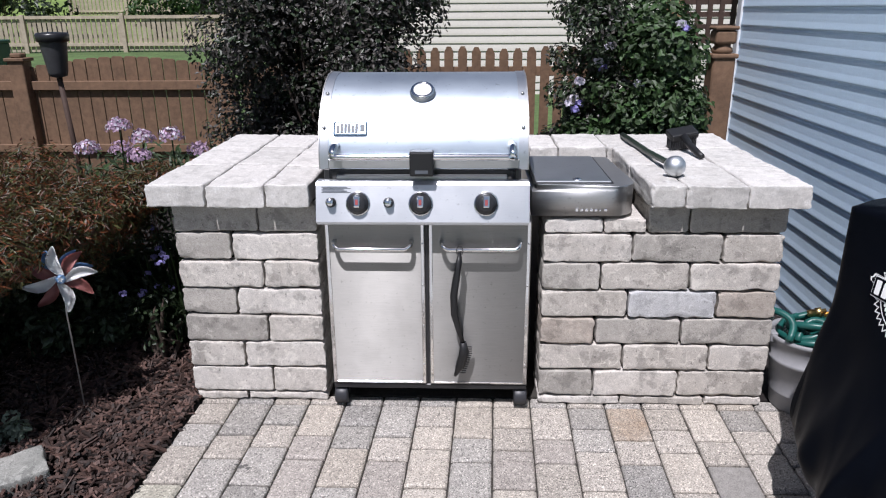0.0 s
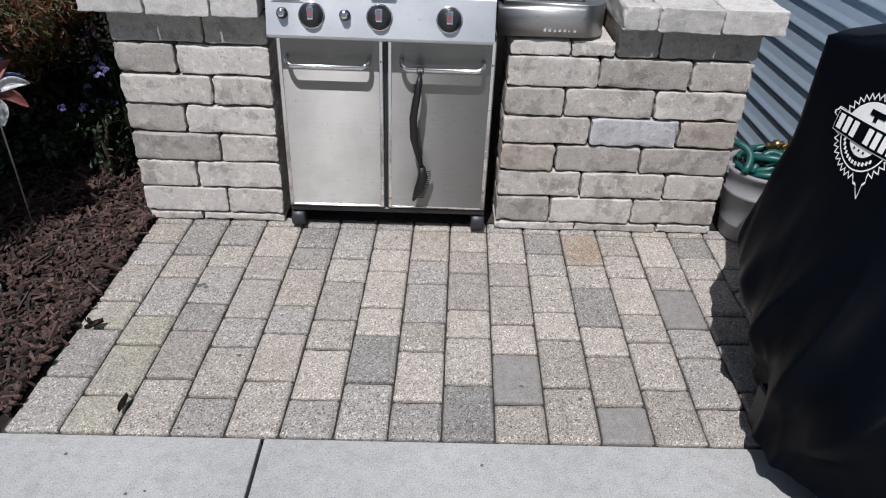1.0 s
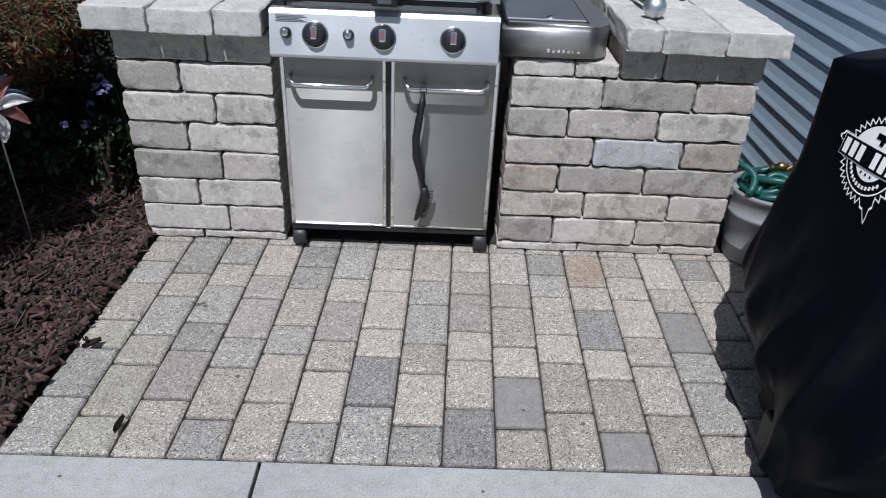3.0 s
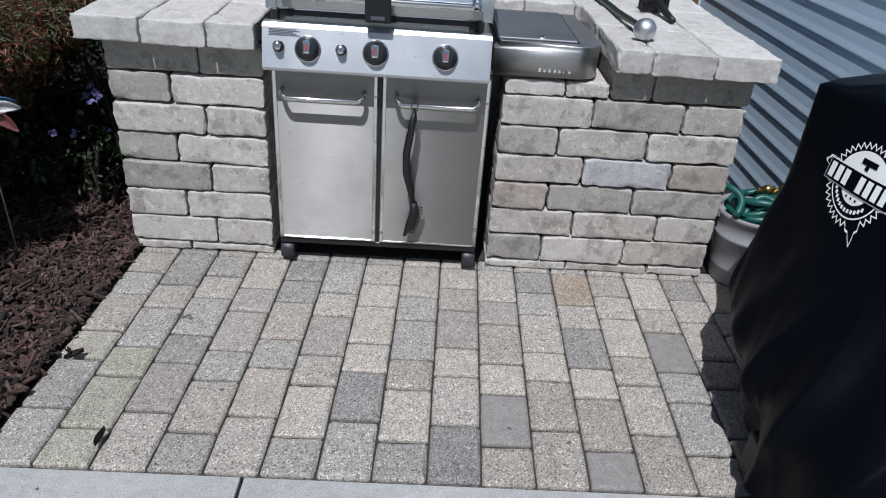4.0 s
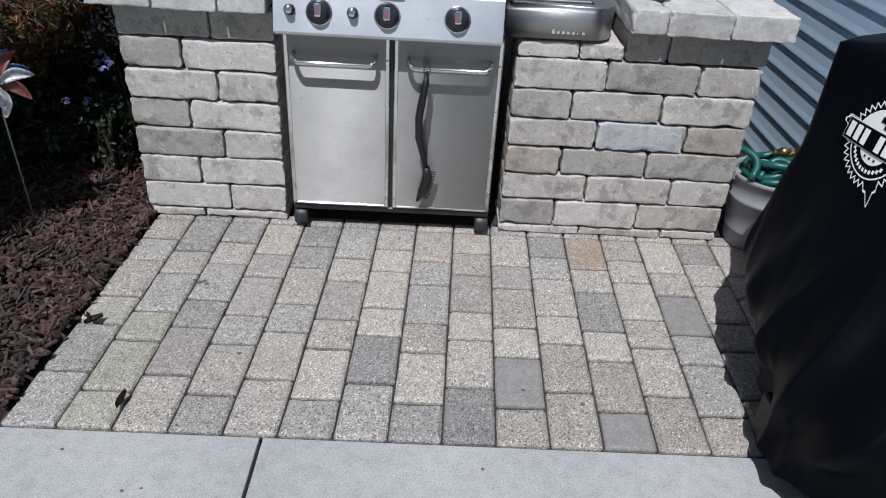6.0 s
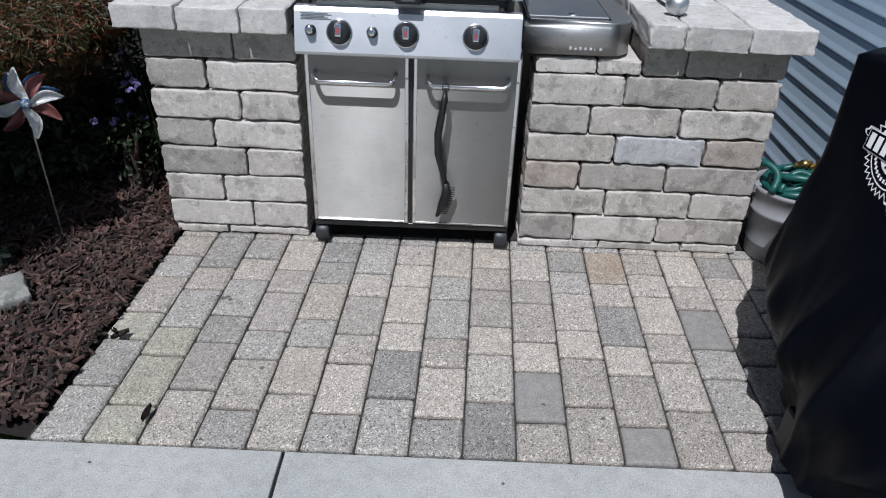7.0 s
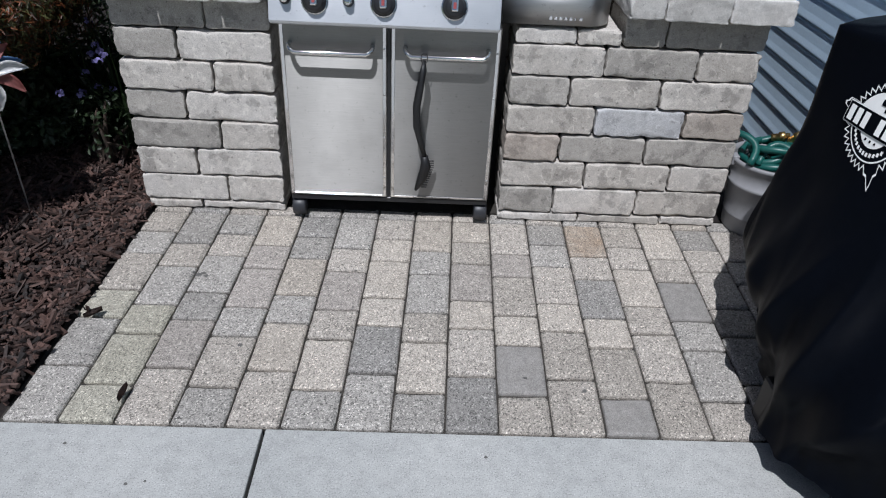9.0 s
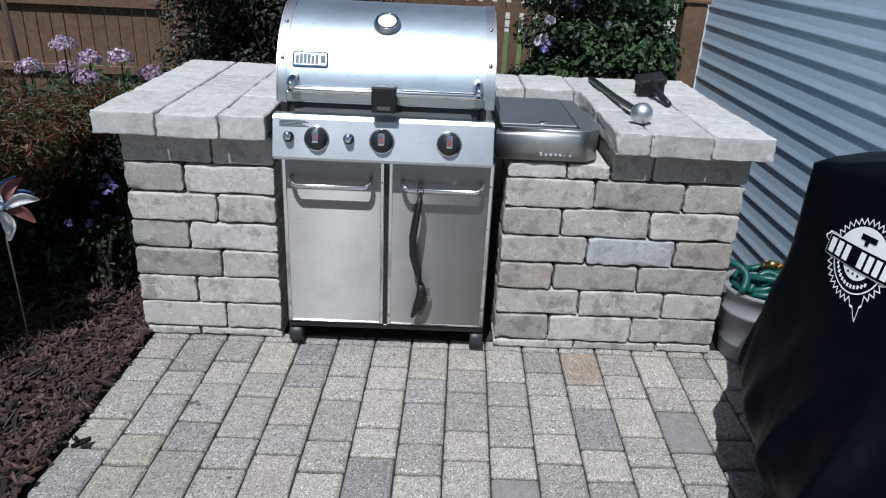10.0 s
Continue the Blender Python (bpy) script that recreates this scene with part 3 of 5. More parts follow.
def door(x0, x1, hx0, hx1):
    d = gp("door", boxed(x0, x1, DY, DY + 0.02, 0.108, 0.800, bevel=0.003), STEEL, "brushed steel cabinet door")
    gp("trim", boxed(x0 + 0.004, x0 + 0.016, DY - 0.003, DY, 0.112, 0.796, bevel=0.001), CHROME, "", False, d)
    gp("trim", boxed(x1 - 0.016, x1 - 0.004, DY - 0.003, DY, 0.112, 0.796, bevel=0.001), CHROME, "", False, d)
    gp("trim", boxed(x0 + 0.018, x1 - 0.018, DY - 0.004, DY, 0.112, 0.120, bevel=0.001), CHROME, "", False, d)
    z, y = 0.700, DY - 0.046
    pts = [(hx0, DY + 0.002, z + 0.018)]
    for k in range(7):
        a = k / 6 * math.pi / 2
        pts.append((hx0 + 0.022 * (1 - math.cos(a)), y + 0.022 * (1 - math.sin(a)), z + 0.018 * (1 - k / 6)))
    mirror = [(hx0 + hx1 - p[0], p[1], p[2]) for p in pts[::-1]]
    gp("handle", tube(bmesh.new(), pts + mirror, 0.0085, 12), CHROME, "tubular polished handle", True, d)
    for k in range(4):
        gp("rivet", lathe(bmesh.new(), [(0.0035, 0), (0.0035, 0.002), (0.001, 0.003)], 8, pose(x1 - 0.010, DY - 0.003, 0.2 + k * 0.17, 90)), STEEL_DARK, "", True, d)
    return d


door(GX0 + 0.002, -0.117, -0.461, -0.168)
door(-0.105, GX1 - 0.002, -0.052, 0.242)
gp("post", boxed(-0.116, -0.106, DY + 0.006, DY + 0.024, 0.104, 0.80), BLACK_METAL)

# control panel: a bent sheet leaning back
PAN = [(-0.100, 0.800), (-0.112, 0.806), (-0.114, 0.815), (-0.078, 0.945), (-0.068, 0.957), (-0.050, 0.960), (-0.030, 0.957), (-0.030, 0.800)]
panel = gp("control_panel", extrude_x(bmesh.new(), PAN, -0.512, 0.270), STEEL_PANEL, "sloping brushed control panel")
bmv = bmesh.new()
bmv.from_mesh(panel.data)
bmesh.ops.bevel(bmv, geom=[e for e in bmv.edges if abs(e.verts[0].co.x - e.verts[1].co.x) < 1e-5], offset=0.004, segments=2, affect="EDGES")
bmv.to_mesh(panel.data)
bmv.free()
LEAN = math.degrees(math.atan2(0.036, 0.130))


def on_panel(x, s):
    """A pose on the panel's face, z outward, at the share s of its height."""
    return pose(x, -0.114 + 0.036 * s, 0.815 + 0.130 * s) @ pose(0, 0, 0, 90 - LEAN, 0, 0)


def big_knob(x):
    m = on_panel(x, 0.50)
    k = gp("knob", lathe(bmesh.new(), [(0.039, 0), (0.041, 0.005), (0.039, 0.009), (0.035, 0.012), (0.033, 0.024), (0.026, 0.030), (0.012, 0.032)], 28, m), KNOB_GREY, "black burner knob", True)
    gp("bezel", lathe(bmesh.new(), [(0.043, -0.001), (0.045, 0.003), (0.041, 0.0055)], 28, m), CHROME, "", True, k)
    bm = bmesh.new()
    box(bm, -0.0125, 0.0125, -0.016, 0.030, 0.028, 0.038, bevel=0.006, segs=3)
    bm.transform(m)
    gp("grip", bm, CHROME, "bright grip", False, k)
    bm = bmesh.new()
    box(bm, -0.005, 0.005, -0.006, 0.014, 0.0381, 0.0388)
    bm.transform(m)
    gp("marker", bm, RED_PAINT, "red mark", False, k)


def small_knob(x, dark):
    m = on_panel(x, 0.53)
    k = gp("button", lathe(bmesh.new(), [(0.019, 0), (0.019, 0.010), (0.016, 0.016), (0.015, 0.024), (0.006, 0.026)], 22, m), BLACK_PLASTIC if dark else GREY_PLASTIC, "push button", True)
    gp("cap", lathe(bmesh.new(), [(0.014, 0.024), (0.014, 0.029), (0.010, 0.032), (0.004, 0.033)], 20, m), CHROME, "", True, k)


for kx in (-0.356, -0.126, 0.112):
    big_knob(kx)
small_knob(-0.455, True)
small_knob(-0.243, False)
for k in range(5):
    bm = bmesh.new()
    box(bm, -0.062 + 0.004 * (k % 2), 0.045 - 0.012 * (k % 3), -0.0015, 0.0015, 0.0006, 0.0011)
    bm.transform(on_panel(-0.428, 0.80 + 0.035 * k))
    gp("print_line", bm, PRINT_GREY)

# firebox between the panel and the lid
gp("firebox", boxed(-0.478, 0.232, -0.026, 0.50, 0.80, 0.992, bevel=0.012, segs=2), IRON, "black cast firebox")
gp("drip_ledge", boxed(-0.44, 0.19, -0.048, -0.028, 0.957, 0.975, bevel=0.003), STEEL_DARK)
for x0, x1 in ((-0.486, -0.462), (0.216, 0.240)):
    gp("side_flange", boxed(x0, x1, -0.046, 0.02, 0.955, 0.998, bevel=0.004), BLACK_METAL)

# lid
LID = [(-0.036, 0.995), (-0.040, 1.010), (-0.036, 1.060), (-0.018, 1.120), (0.014, 1.175), (0.058, 1.222), (0.112, 1.262), (0.172, 1.292), (0.240, 1.310), (0.320, 1.314),
       (0.400, 1.300), (0.470, 1.262), (0.520, 1.190), (0.540, 1.100), (0.545, 0.995)]
LX_A, LX_B = -0.498, 0.262


def lid_shell(x0, x1, grow, lo=0, hi=None):
    out = LID[lo:hi]
    c = Vector((0.25, 1.0))
    o = [tuple(Vector(p) + (Vector(p) - c).normalized() * grow) for p in out]
    return extrude_x(bmesh.new(), o, x0, x1)


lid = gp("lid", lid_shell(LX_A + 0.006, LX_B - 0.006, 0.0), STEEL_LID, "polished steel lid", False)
bmv = bmesh.new()
bmv.from_mesh(lid.data)
bmesh.ops.delete(bmv, geom=[f for f in bmv.faces if abs(f.normal.x) > 0.5], context="FACES")
for f in bmv.faces:
    f.smooth = abs(f.normal.z + 1) > 0.05
bmv.to_mesh(lid.data)
bmv.free()
for x0, x1 in ((LX_A, LX_A + 0.032), (LX_B - 0.032, LX_B)):
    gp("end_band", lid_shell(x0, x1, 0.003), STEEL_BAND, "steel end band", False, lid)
    gp("edge", lid_shell(x0 - 0.004 if x0 == LX_A else x1, x0 if x0 == LX_A else x1 + 0.004, 0.006), STEEL_DARK, "dark lid edge", False, lid)
for ob in lid.children:
    if ob.name.split(".")[0] in ("end_band", "edge"):
        for f in ob.data.polygons:
            f.use_smooth = True
        ob.data.set_sharp_from_angle(angle=0.6)
gp("lip", boxed(LX_A + 0.03, LX_B - 0.03, -0.046, -0.038, 1.000, 1.034, bevel=0.003), STEEL_DARK, "", False, lid)


def on_lid(x, k, lift=0.0):
    """A pose on the lid's front, z outward, at the outline's place k."""
    i = int(k)
    a, b = Vector(LID[i]), Vector(LID[i + 1])
    p, d = a.lerp(b, k - i), (b - a).normalized()
    n = Vector((-d.y, d.x))
    return Matrix(((1, 0, 0, x), (0, d.x, n.x, p.x + n.x * lift), (0, d.y, n.y, p.y + n.y * lift), (0, 0, 0, 1)))


for x in (LX_A + 0.016, LX_B - 0.016):
    for k in (3.4, 5.7):
        gp("bolt", lathe(bmesh.new(), [(0.007, 0), (0.007, 0.005), (0.004, 0.008)], 10, on_lid(x, k, 0.003)), STEEL_DARK, "", True, lid)
m = on_lid(-0.125, 5.75)
gauge = gp("thermometer", lathe(bmesh.new(), [(0.046, -0.004), (0.048, 0.010), (0.044, 0.018), (0.040, 0.020)], 32, m), STEEL_DARK, "round lid thermometer", True, lid)
gp("gauge_rim", lathe(bmesh.new(), [(0.043, 0.016), (0.043, 0.022), (0.034, 0.024), (0.033, 0.021)], 32, m), CHROME, "", True, gauge)
gp("dial", lathe(bmesh.new(), [(0.032, 0.020), (0.032, 0.0225)], 32, m), WHITE_PRINT, "white dial", False, gauge)
m = on_lid(-0.385, 3.35)
bm = boxed(-0.062, 0.062, -0.027, 0.027, -0.002, 0.004, bevel=0.006, segs=2)
bm.transform(m)
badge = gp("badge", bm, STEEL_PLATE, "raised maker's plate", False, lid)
for k in range(6):
    bm = boxed(-0.050 + k * 0.0135, -0.0395 + k * 0.0135, -0.017, 0.017 if k not in (0, 4) else 0.011, 0.004, 0.006)
    bm.transform(m)
    gp("bar", bm, PRINT_GREY, "", False, badge)
bm = boxed(0.036, 0.052, -0.012, 0.014, 0.004, 0.006, bevel=0.002)
bm.transform(m)
gp("bar", bm, PRINT_GREY, "", False, badge)

# lid handle on two brackets, with a dark clip in the middle
HY, HZ = -0.098, 1.052
gp("lid_handle", tube(bmesh.new(), [(-0.448, HY, HZ), (-0.42, HY, HZ), (0.185, HY, HZ), (0.213, HY, HZ)], 0.0125, 16), CHROME, "round polished handle bar", True, lid)
for x in (-0.440, 0.205):
    b = gp("bracket", tube(bmesh.new(), [(x, -0.03, HZ + 0.030), (x, -0.065, HZ + 0.028), (x, -0.092, HZ + 0.014), (x, HY, HZ)], [0.018, 0.016, 0.015, 0.015], 12), CHROME, "", True, lid)
clip = gp("handle_clip", boxed(-0.163, -0.077, HY - 0.020, HY + 0.030, 0.985, HZ + 0.022, bevel=0.006, segs=2), BLACK_PLASTIC, "dark handle clip", False, lid)
gp("clip_bar", boxed(-0.143, -0.097, HY - 0.022, HY - 0.019, 0.996, 1.008), PRINT_GREY, "", False, clip)

# side burner shelf
corner = [(0.586 + 0.09 * math.sin(k * math.pi / 20), 0.080 - 0.09 * math.cos(k * math.pi / 20)) for k in range(11)]
bm = plate(bmesh.new(), [(0.285, -0.010), *corner, (0.676, 0.560), (0.285, 0.560)], 0.811, 0.926)
bmesh.ops.bevel(bm, geom=[e for e in bm.edges if min(v.co.z for v in e.verts) > 0.92], offset=0.022, segments=5, affect="EDGES")
side = gp("side_table", bm, STEEL_DARK, "smoked steel side burner shelf with a rounded corner")
for f in side.data.polygons:
    f.use_smooth = abs(f.normal.z) < 0.995 and not (abs(f.normal.x) > 0.995)
gp("groove", boxed(0.296, 0.594, 0.030, 0.530, 0.9245, 0.9275), BLACK_METAL, "dark gap round the burner lid", False, side)
gp("burner_lid", boxed(0.302, 0.586, 0.040, 0.52, 0.926, 0.934, bevel=0.003, segs=2), STEEL_TOP, "flat burner lid", False, side)
gp("lift_knob", lathe(bmesh.new(), [(0.016, 0), (0.018, 0.005), (0.006, 0.008)], 16, pose(0.460, 0.062, 0.933)), CHROME, "", True, side)
for k in range(7):
    gp("bar", boxed(0.448 + k * 0.0178, 0.4600 + k * 0.0178 - (0.006 if k == 5 else 0), -0.0122, -0.009, 0.829, 0.838 if k else 0.842, bevel=0.001), CHROME, "bright raised lettering bar", False, side)

# casters and lower shade
for x in (-0.472, 0.262):
    for y in (-0.005, 0.45):
        w = gp("caster", lathe(bmesh.new(), [(0.020, -0.026), (0.036, -0.026), (0.040, -0.020), (0.040, 0.020), (0.036, 0.026), (0.020, 0.026)], 22, pose(x, y, 0.041, 0, 90)), GREY_PLASTIC, "dark caster wheel", True)
        gp("fork", boxed(x - 0.010, x + 0.010, y - 0.012, y + 0.03, 0.060, 0.088, bevel=0.003), BLACK_PLASTIC, "", False, w)


def grill_brush():
    t = thing("grill_brush", "black wire grill brush hanging from the door handle", "brush", (0.0, -0.09, 0.4))
    bm = tube(bmesh.new(), [(0.016, -0.088, 0.690), (0.014, -0.105, 0.66), (0.004, -0.112, 0.60), (-0.006, -0.115, 0.53), (-0.004, -0.112, 0.45), (0.012, -0.106, 0.38), (0.030, -0.098, 0.32)],
              [0.006, 0.012, 0.014, 0.0145, 0.0135, 0.010, 0.008], 10)
    part("handle", bm, BLACK_PLASTIC, t, "", True).matrix_world = Matrix()
    bm = tube(bmesh.new(), [(0.030, -0.098, 0.325), (0.034, -0.092, 0.28), (0.020, -0.084, 0.22), (-0.002, -0.078, 0.168)], [0.012, 0.020, 0.019, 0.006], 10)
    part("head", bm, BLACK_PLASTIC, t, "", True).matrix_world = Matrix()
    bm = bmesh.new()
    for k in range(13):
        z = 0.30 - k * 0.0095
        x = 0.044 - 0.0000 - max(0, k - 3) * 0.0028
        tube(bm, [(x, -0.086, z), (x + 0.020, -0.078, z - 0.004)], 0.0028, 5)
    part("bristles", bm, IRON, t).matrix_world = Matrix()
    part("loop", tube(bmesh.new(), [(0.016 + 0.012 * math.cos(a), -0.098, 0.70 + 0.02 * math.sin(a)) for a in (k * math.pi / 5 for k in range(10))], 0.0018, 6, True), IRON, t).matrix_world = Matrix()


grill_brush()


# ---- tools on the right counter ----
def ladle():
    t = thing("ladle", "steel ladle with a dark green handle lying on the stone", "ladle", (0.86, 0.15, CAP_Z1))
    m = Matrix()
    bm = lathe(bmesh.new(), [(0.004, -0.036), (0.020, -0.031), (0.032, -0.018), (0.037, 0.0), (0.036, 0.012), (0.034, 0.012), (0.034, 0.0), (0.018, -0.028), (0.004, -0.032)], 26, pose(0.832, 0.095, CAP_Z1 + 0.037, -70, 6) @ Matrix.Diagonal((1.12, 1.12, 1.12, 1)))
    part("bowl", bm, STEEL_TOP, t, "bright steel bowl", True).matrix_world = m
    part("handle", tube(bmesh.new(), [(0.831, 0.125, CAP_Z1 + 0.045), (0.829, 0.22, CAP_Z1 + 0.032), (0.820, 0.5, CAP_Z1 + 0.018), (0.805, 0.93, CAP_Z1 + 0.015)], [0.006, 0.012, 0.014, 0.015], 10),
         plain("dark_green_grip", (0.02, 0.032, 0.024), 0.4), t, "dark green rubber grip", True).matrix_world = m


ladle()


def block_brush():
    t = thing("block_brush", "black block scrub brush with a short handle, lying on the stone", "brush", (1.05, 0.45, CAP_Z1))
    CX, CY = 1.03, 0.40
    m = pose(0.0, 0.12, CAP_Z1 * 0.15) @ pose(CX, CY, 0) @ Matrix.Diagonal((0.85, 0.85, 0.85, 1)) @ pose(-CX, -CY, 0)
    part("handle", tube(bmesh.new(), [(1.035, 0.275, CAP_Z1 + 0.014), (1.03, 0.33, CAP_Z1 + 0.02), (1.015, 0.43, CAP_Z1 + 0.045), (1.005, 0.50, CAP_Z1 + 0.075)], [0.014, 0.017, 0.018, 0.02], 10), BLACK_PLASTIC, t, "", True).matrix_world = m
    bm = boxed(-0.075, 0.075, -0.045, 0.045, -0.018, 0.018, bevel=0.008, segs=2)
    bm.transform(pose(1.010, 0.56, CAP_Z1 + 0.082, 18, -8, 10))
    part("block", bm, BLACK_PLASTIC, t).matrix_world = m
    bm = bmesh.new()
    for i in range(12):
        for j in range(6):
            x, y = 0.945 + i * 0.0118, 0.525 + j * 0.014
            tube(bm, [(x, y, CAP_Z1 + 0.070), (x + 0.001, y - 0.004, CAP_Z1 + 0.003)], 0.0042, 4)
    part("bristles", bm, BLACK_METAL, t).matrix_world = m


block_brush()


# ---- covered smoker ----
COVER_TOP = [(1.140, -0.585), (1.40, -1.22), (1.50, -1.29), (1.66, -1.24), (1.68, -0.52), (1.64, -0.42), (1.47, -0.43), (1.20, -0.545)]
COVER_HEM = [(1.075, -0.68), (0.985, -0.89), (0.925, -1.09), (0.900, -1.30), (0.945, -1.50), (1.25, -1.78), (1.66, -1.72), (1.695, -0.45), (1.50, -0.38), (1.20, -0.50)]


def ring_point(poly, s):
    """The point at the share s round a closed outline."""
    n = len(poly)
    seg = [(Vector(poly[(i + 1) % n]) - Vector(poly[i])).length for i in range(n)]
    d = (s % 1.0) * sum(seg)
    for i in range(n):
        if d <= seg[i]:
            return Vector(poly[i]).lerp(Vector(poly[(i + 1) % n]), d / seg[i])
        d -= seg[i]
    return Vector(poly[0])


def round_ring(poly, s, w=0.02):
    return sum((ring_point(poly, s + k * w) for k in (-1, -0.5, 0, 0.5, 1)), Vector((0, 0))) / 5


def cover_surface(s, v):
    """The cloth at the share s round it and v down it, from its rim to its hem."""
    a, b = round_ring(COVER_TOP, s, 0.008), round_ring(COVER_HEM, s, 0.014)
    k = v ** 1.25
    p = a.lerp(b, k)
    out = (p - Vector((1.42, -0.86)))
    out.normalize()
    fold = 0.0
    slant = s * 17 + 1.5 * v
    fold += 0.036 * (0.55 - 2.2 * abs(noise.noise(Vector((slant, v * 1.3, 2.0))))) * ease(0.22, 0.75, v)
    fold += 0.009 * (0.5 - 2.2 * abs(noise.noise(Vector((s * 29 - 2.5 * v, v * 2.2, 7.0))))) * ease(0.40, 0.9, v)
    fold += 0.008 * (0.4 - 2.0 * abs(noise.noise(Vector((s * 34 + 6 * v, v * 6.0, 4.0))))) * ease(0.60, 0.85, v)
    fold += 0.014 * noise.noise(Vector((s * 16, v * 3.2, 2.0))) * ease(0.05, 0.5, v)
    fold += 0.030 * ease(0.40, 0.66, v) * ease(-0.85, -1.15, p.y) * ease(1.35, 1.10, p.x)
    p = p + out * (fold + 0.042 * ease(0.30, 0.70, v) - 0.165 * ease(0.72, 1.0, v))
    hem = 0.085 + 0.02 * math.sin(s * 2 * math.pi * 5 + 0.6)
    z = 1.005 + (hem - 1.005) * v
    return Vector((p.x, p.y, z))


def covered_smoker():
    t = thing("covered_smoker", "smoker under a loose black cloth cover with a white badge", "grill cover", (1.42, -0.86, 0))
    n, rows = 380, 84
    bm = bmesh.new()
    rings = []
    for j in range(rows + 1):
        rings.append([bm.verts.new(cover_surface(i / n, j / rows)) for i in range(n)])
    for j in range(rows):
        for i in range(n):
            bm.faces.new((rings[j][i], rings[j + 1][i], rings[j + 1][(i + 1) % n], rings[j][(i + 1) % n]))
    prev = rings[0]
    for k, lift in ((0.94, 0.014), (0.8, 0.024), (0.5, 0.05), (0.2, 0.06)):
        cur = []
        for v in rings[0]:
            c = Vector((1.44, -0.83, 1.005))
            q = c + (v.co - c) * k
            q.z = 1.005 + lift + 0.010 * noise.noise(q * 7)
            cur.append(bm.verts.new(q))
        for i in range(n):
            bm.faces.new((prev[i], prev[(i + 1) % n], cur[(i + 1) % n], cur[i]))
        prev = cur
    bm.faces.new(prev)
    bmesh.ops.recalc_face_normals(bm, faces=bm.faces)
    c = part("cover", bm, COVER, t, "black woven cover in loose folds", True)
    c.matrix_world = Matrix()
    for x, y in ((1.05, -1.09), (1.55, -1.4), (1.25, -0.6), (1.6, -0.6)):
        part("leg", boxed(x - 0.035, x + 0.035, y - 0.035, y + 0.035, 0.0, 0.15, bevel=0.006), BLACK_PLASTIC, t).matrix_world = Matrix()
    return t, c


smoker, cloth = covered_smoker()
BADGE_S, BADGE_V, BADGE_R, BADGE_TILT = 0.1055, 0.200, 0.090, 0.0


def badge_piece(name, outer, inner, lift, mat, steps=72):
    """A flat printed ring or disc that follows the cloth."""
    around = 3.35
    bm = bmesh.new()

    def at(r, a):
        s = BADGE_S + r * math.cos(a) / around * 1.35
        v = BADGE_V - r * math.sin(a) / 0.9
        p = cover_surface(s, v)
        du = cover_surface(s + 0.004, v) - p
        dv = cover_surface(s, v + 0.004) - p
        nrm = dv.cross(du).normalized()
        if nrm.x > 0:
            nrm = -nrm
        return p + nrm * lift

    rings = []
    for k in range(7):
        rings.append([bm.verts.new(at(inner(a) + (outer(a) - inner(a)) * k / 6, a)) for a in (2 * math.pi * i / steps for i in range(steps))])
    for r0, r1 in zip(rings, rings[1:]):
        for i in range(steps):
            bm.faces.new((r0[i], r0[(i + 1) % steps], r1[(i + 1) % steps], r1[i]))
    ob = part(name, bm, mat, cloth, "printed badge shape")
    ob.matrix_world = Matrix()


def teeth(a):
    k = (a / (2 * math.pi) * 36) % 1.0
    spike = 0.040 * max(0.0, 1 - min(abs(a - math.pi * 0.95), abs(a - math.pi * 1.64)) / 0.20)
    return BADGE_R + 0.014 * (1 - abs(2 * k - 1)) + spike


badge_piece("badge_border", teeth, lambda a: teeth(a) - 0.0055, 0.003, WHITE_PRINT, 216)
badge_piece("badge_ring", lambda a: BADGE_R * 0.90, lambda a: BADGE_R * 0.86, 0.003, WHITE_PRINT)
badge_piece("badge_disc", lambda a: BADGE_R * (0.54 if math.sin(a - BADGE_TILT) < 0.1 else 0.86), lambda a: 0.002, 0.003, WHITE_PRINT)


def badge_bar(x0, x1, y0, y1, lift, mat):
    bm = bmesh.new()
    g = []
    for j in range(5):
        row = []
        for i in range(9):
            x, y = x0 + (x1 - x0) * i / 8, y0 + (y1 - y0) * j / 4
            x, y = x * math.cos(BADGE_TILT) - y * math.sin(BADGE_TILT), x * math.sin(BADGE_TILT) + y * math.cos(BADGE_TILT)
            s, v = BADGE_S + x / 2.48, BADGE_V - y / 0.9
            p = cover_surface(s, v)
            nrm = (cover_surface(s, v + 0.004) - p).cross(cover_surface(s + 0.004, v) - p).normalized()
            if nrm.x > 0:
                nrm = -nrm
            row.append(bm.verts.new(p + nrm * lift))
        g.append(row)
    for j in range(4):
        for i in range(8):
            bm.faces.new((g[j][i], g[j][i + 1], g[j + 1][i + 1], g[j + 1][i]))
    ob = part("badge_bar", bm, mat, cloth, "printed badge bar")
    ob.matrix_world = Matrix()


badge_bar(-0.112, 0.112, -0.026, 0.030, 0.005, WHITE_PRINT)
badge_bar(-0.109, 0.109, -0.023, 0.027, 0.007, COVER)
for k in range(8):
    if k != 3:
        badge_bar(-0.100 + k * 0.0255, -0.0825 + k * 0.0255, -0.017, 0.021, 0.009, WHITE_PRINT)
# a dark plain shape in the upper half, three small marks below the band
badge_bar(-0.020, 0.030, 0.048, 0.062, 0.005, COVER)
badge_bar(-0.004, 0.008, 0.036, 0.052, 0.005, COVER)
for x in (-0.016, 0.0, 0.016):
    badge_bar(x - 0.003, x + 0.003, -0.038, -0.032, 0.005, COVER)
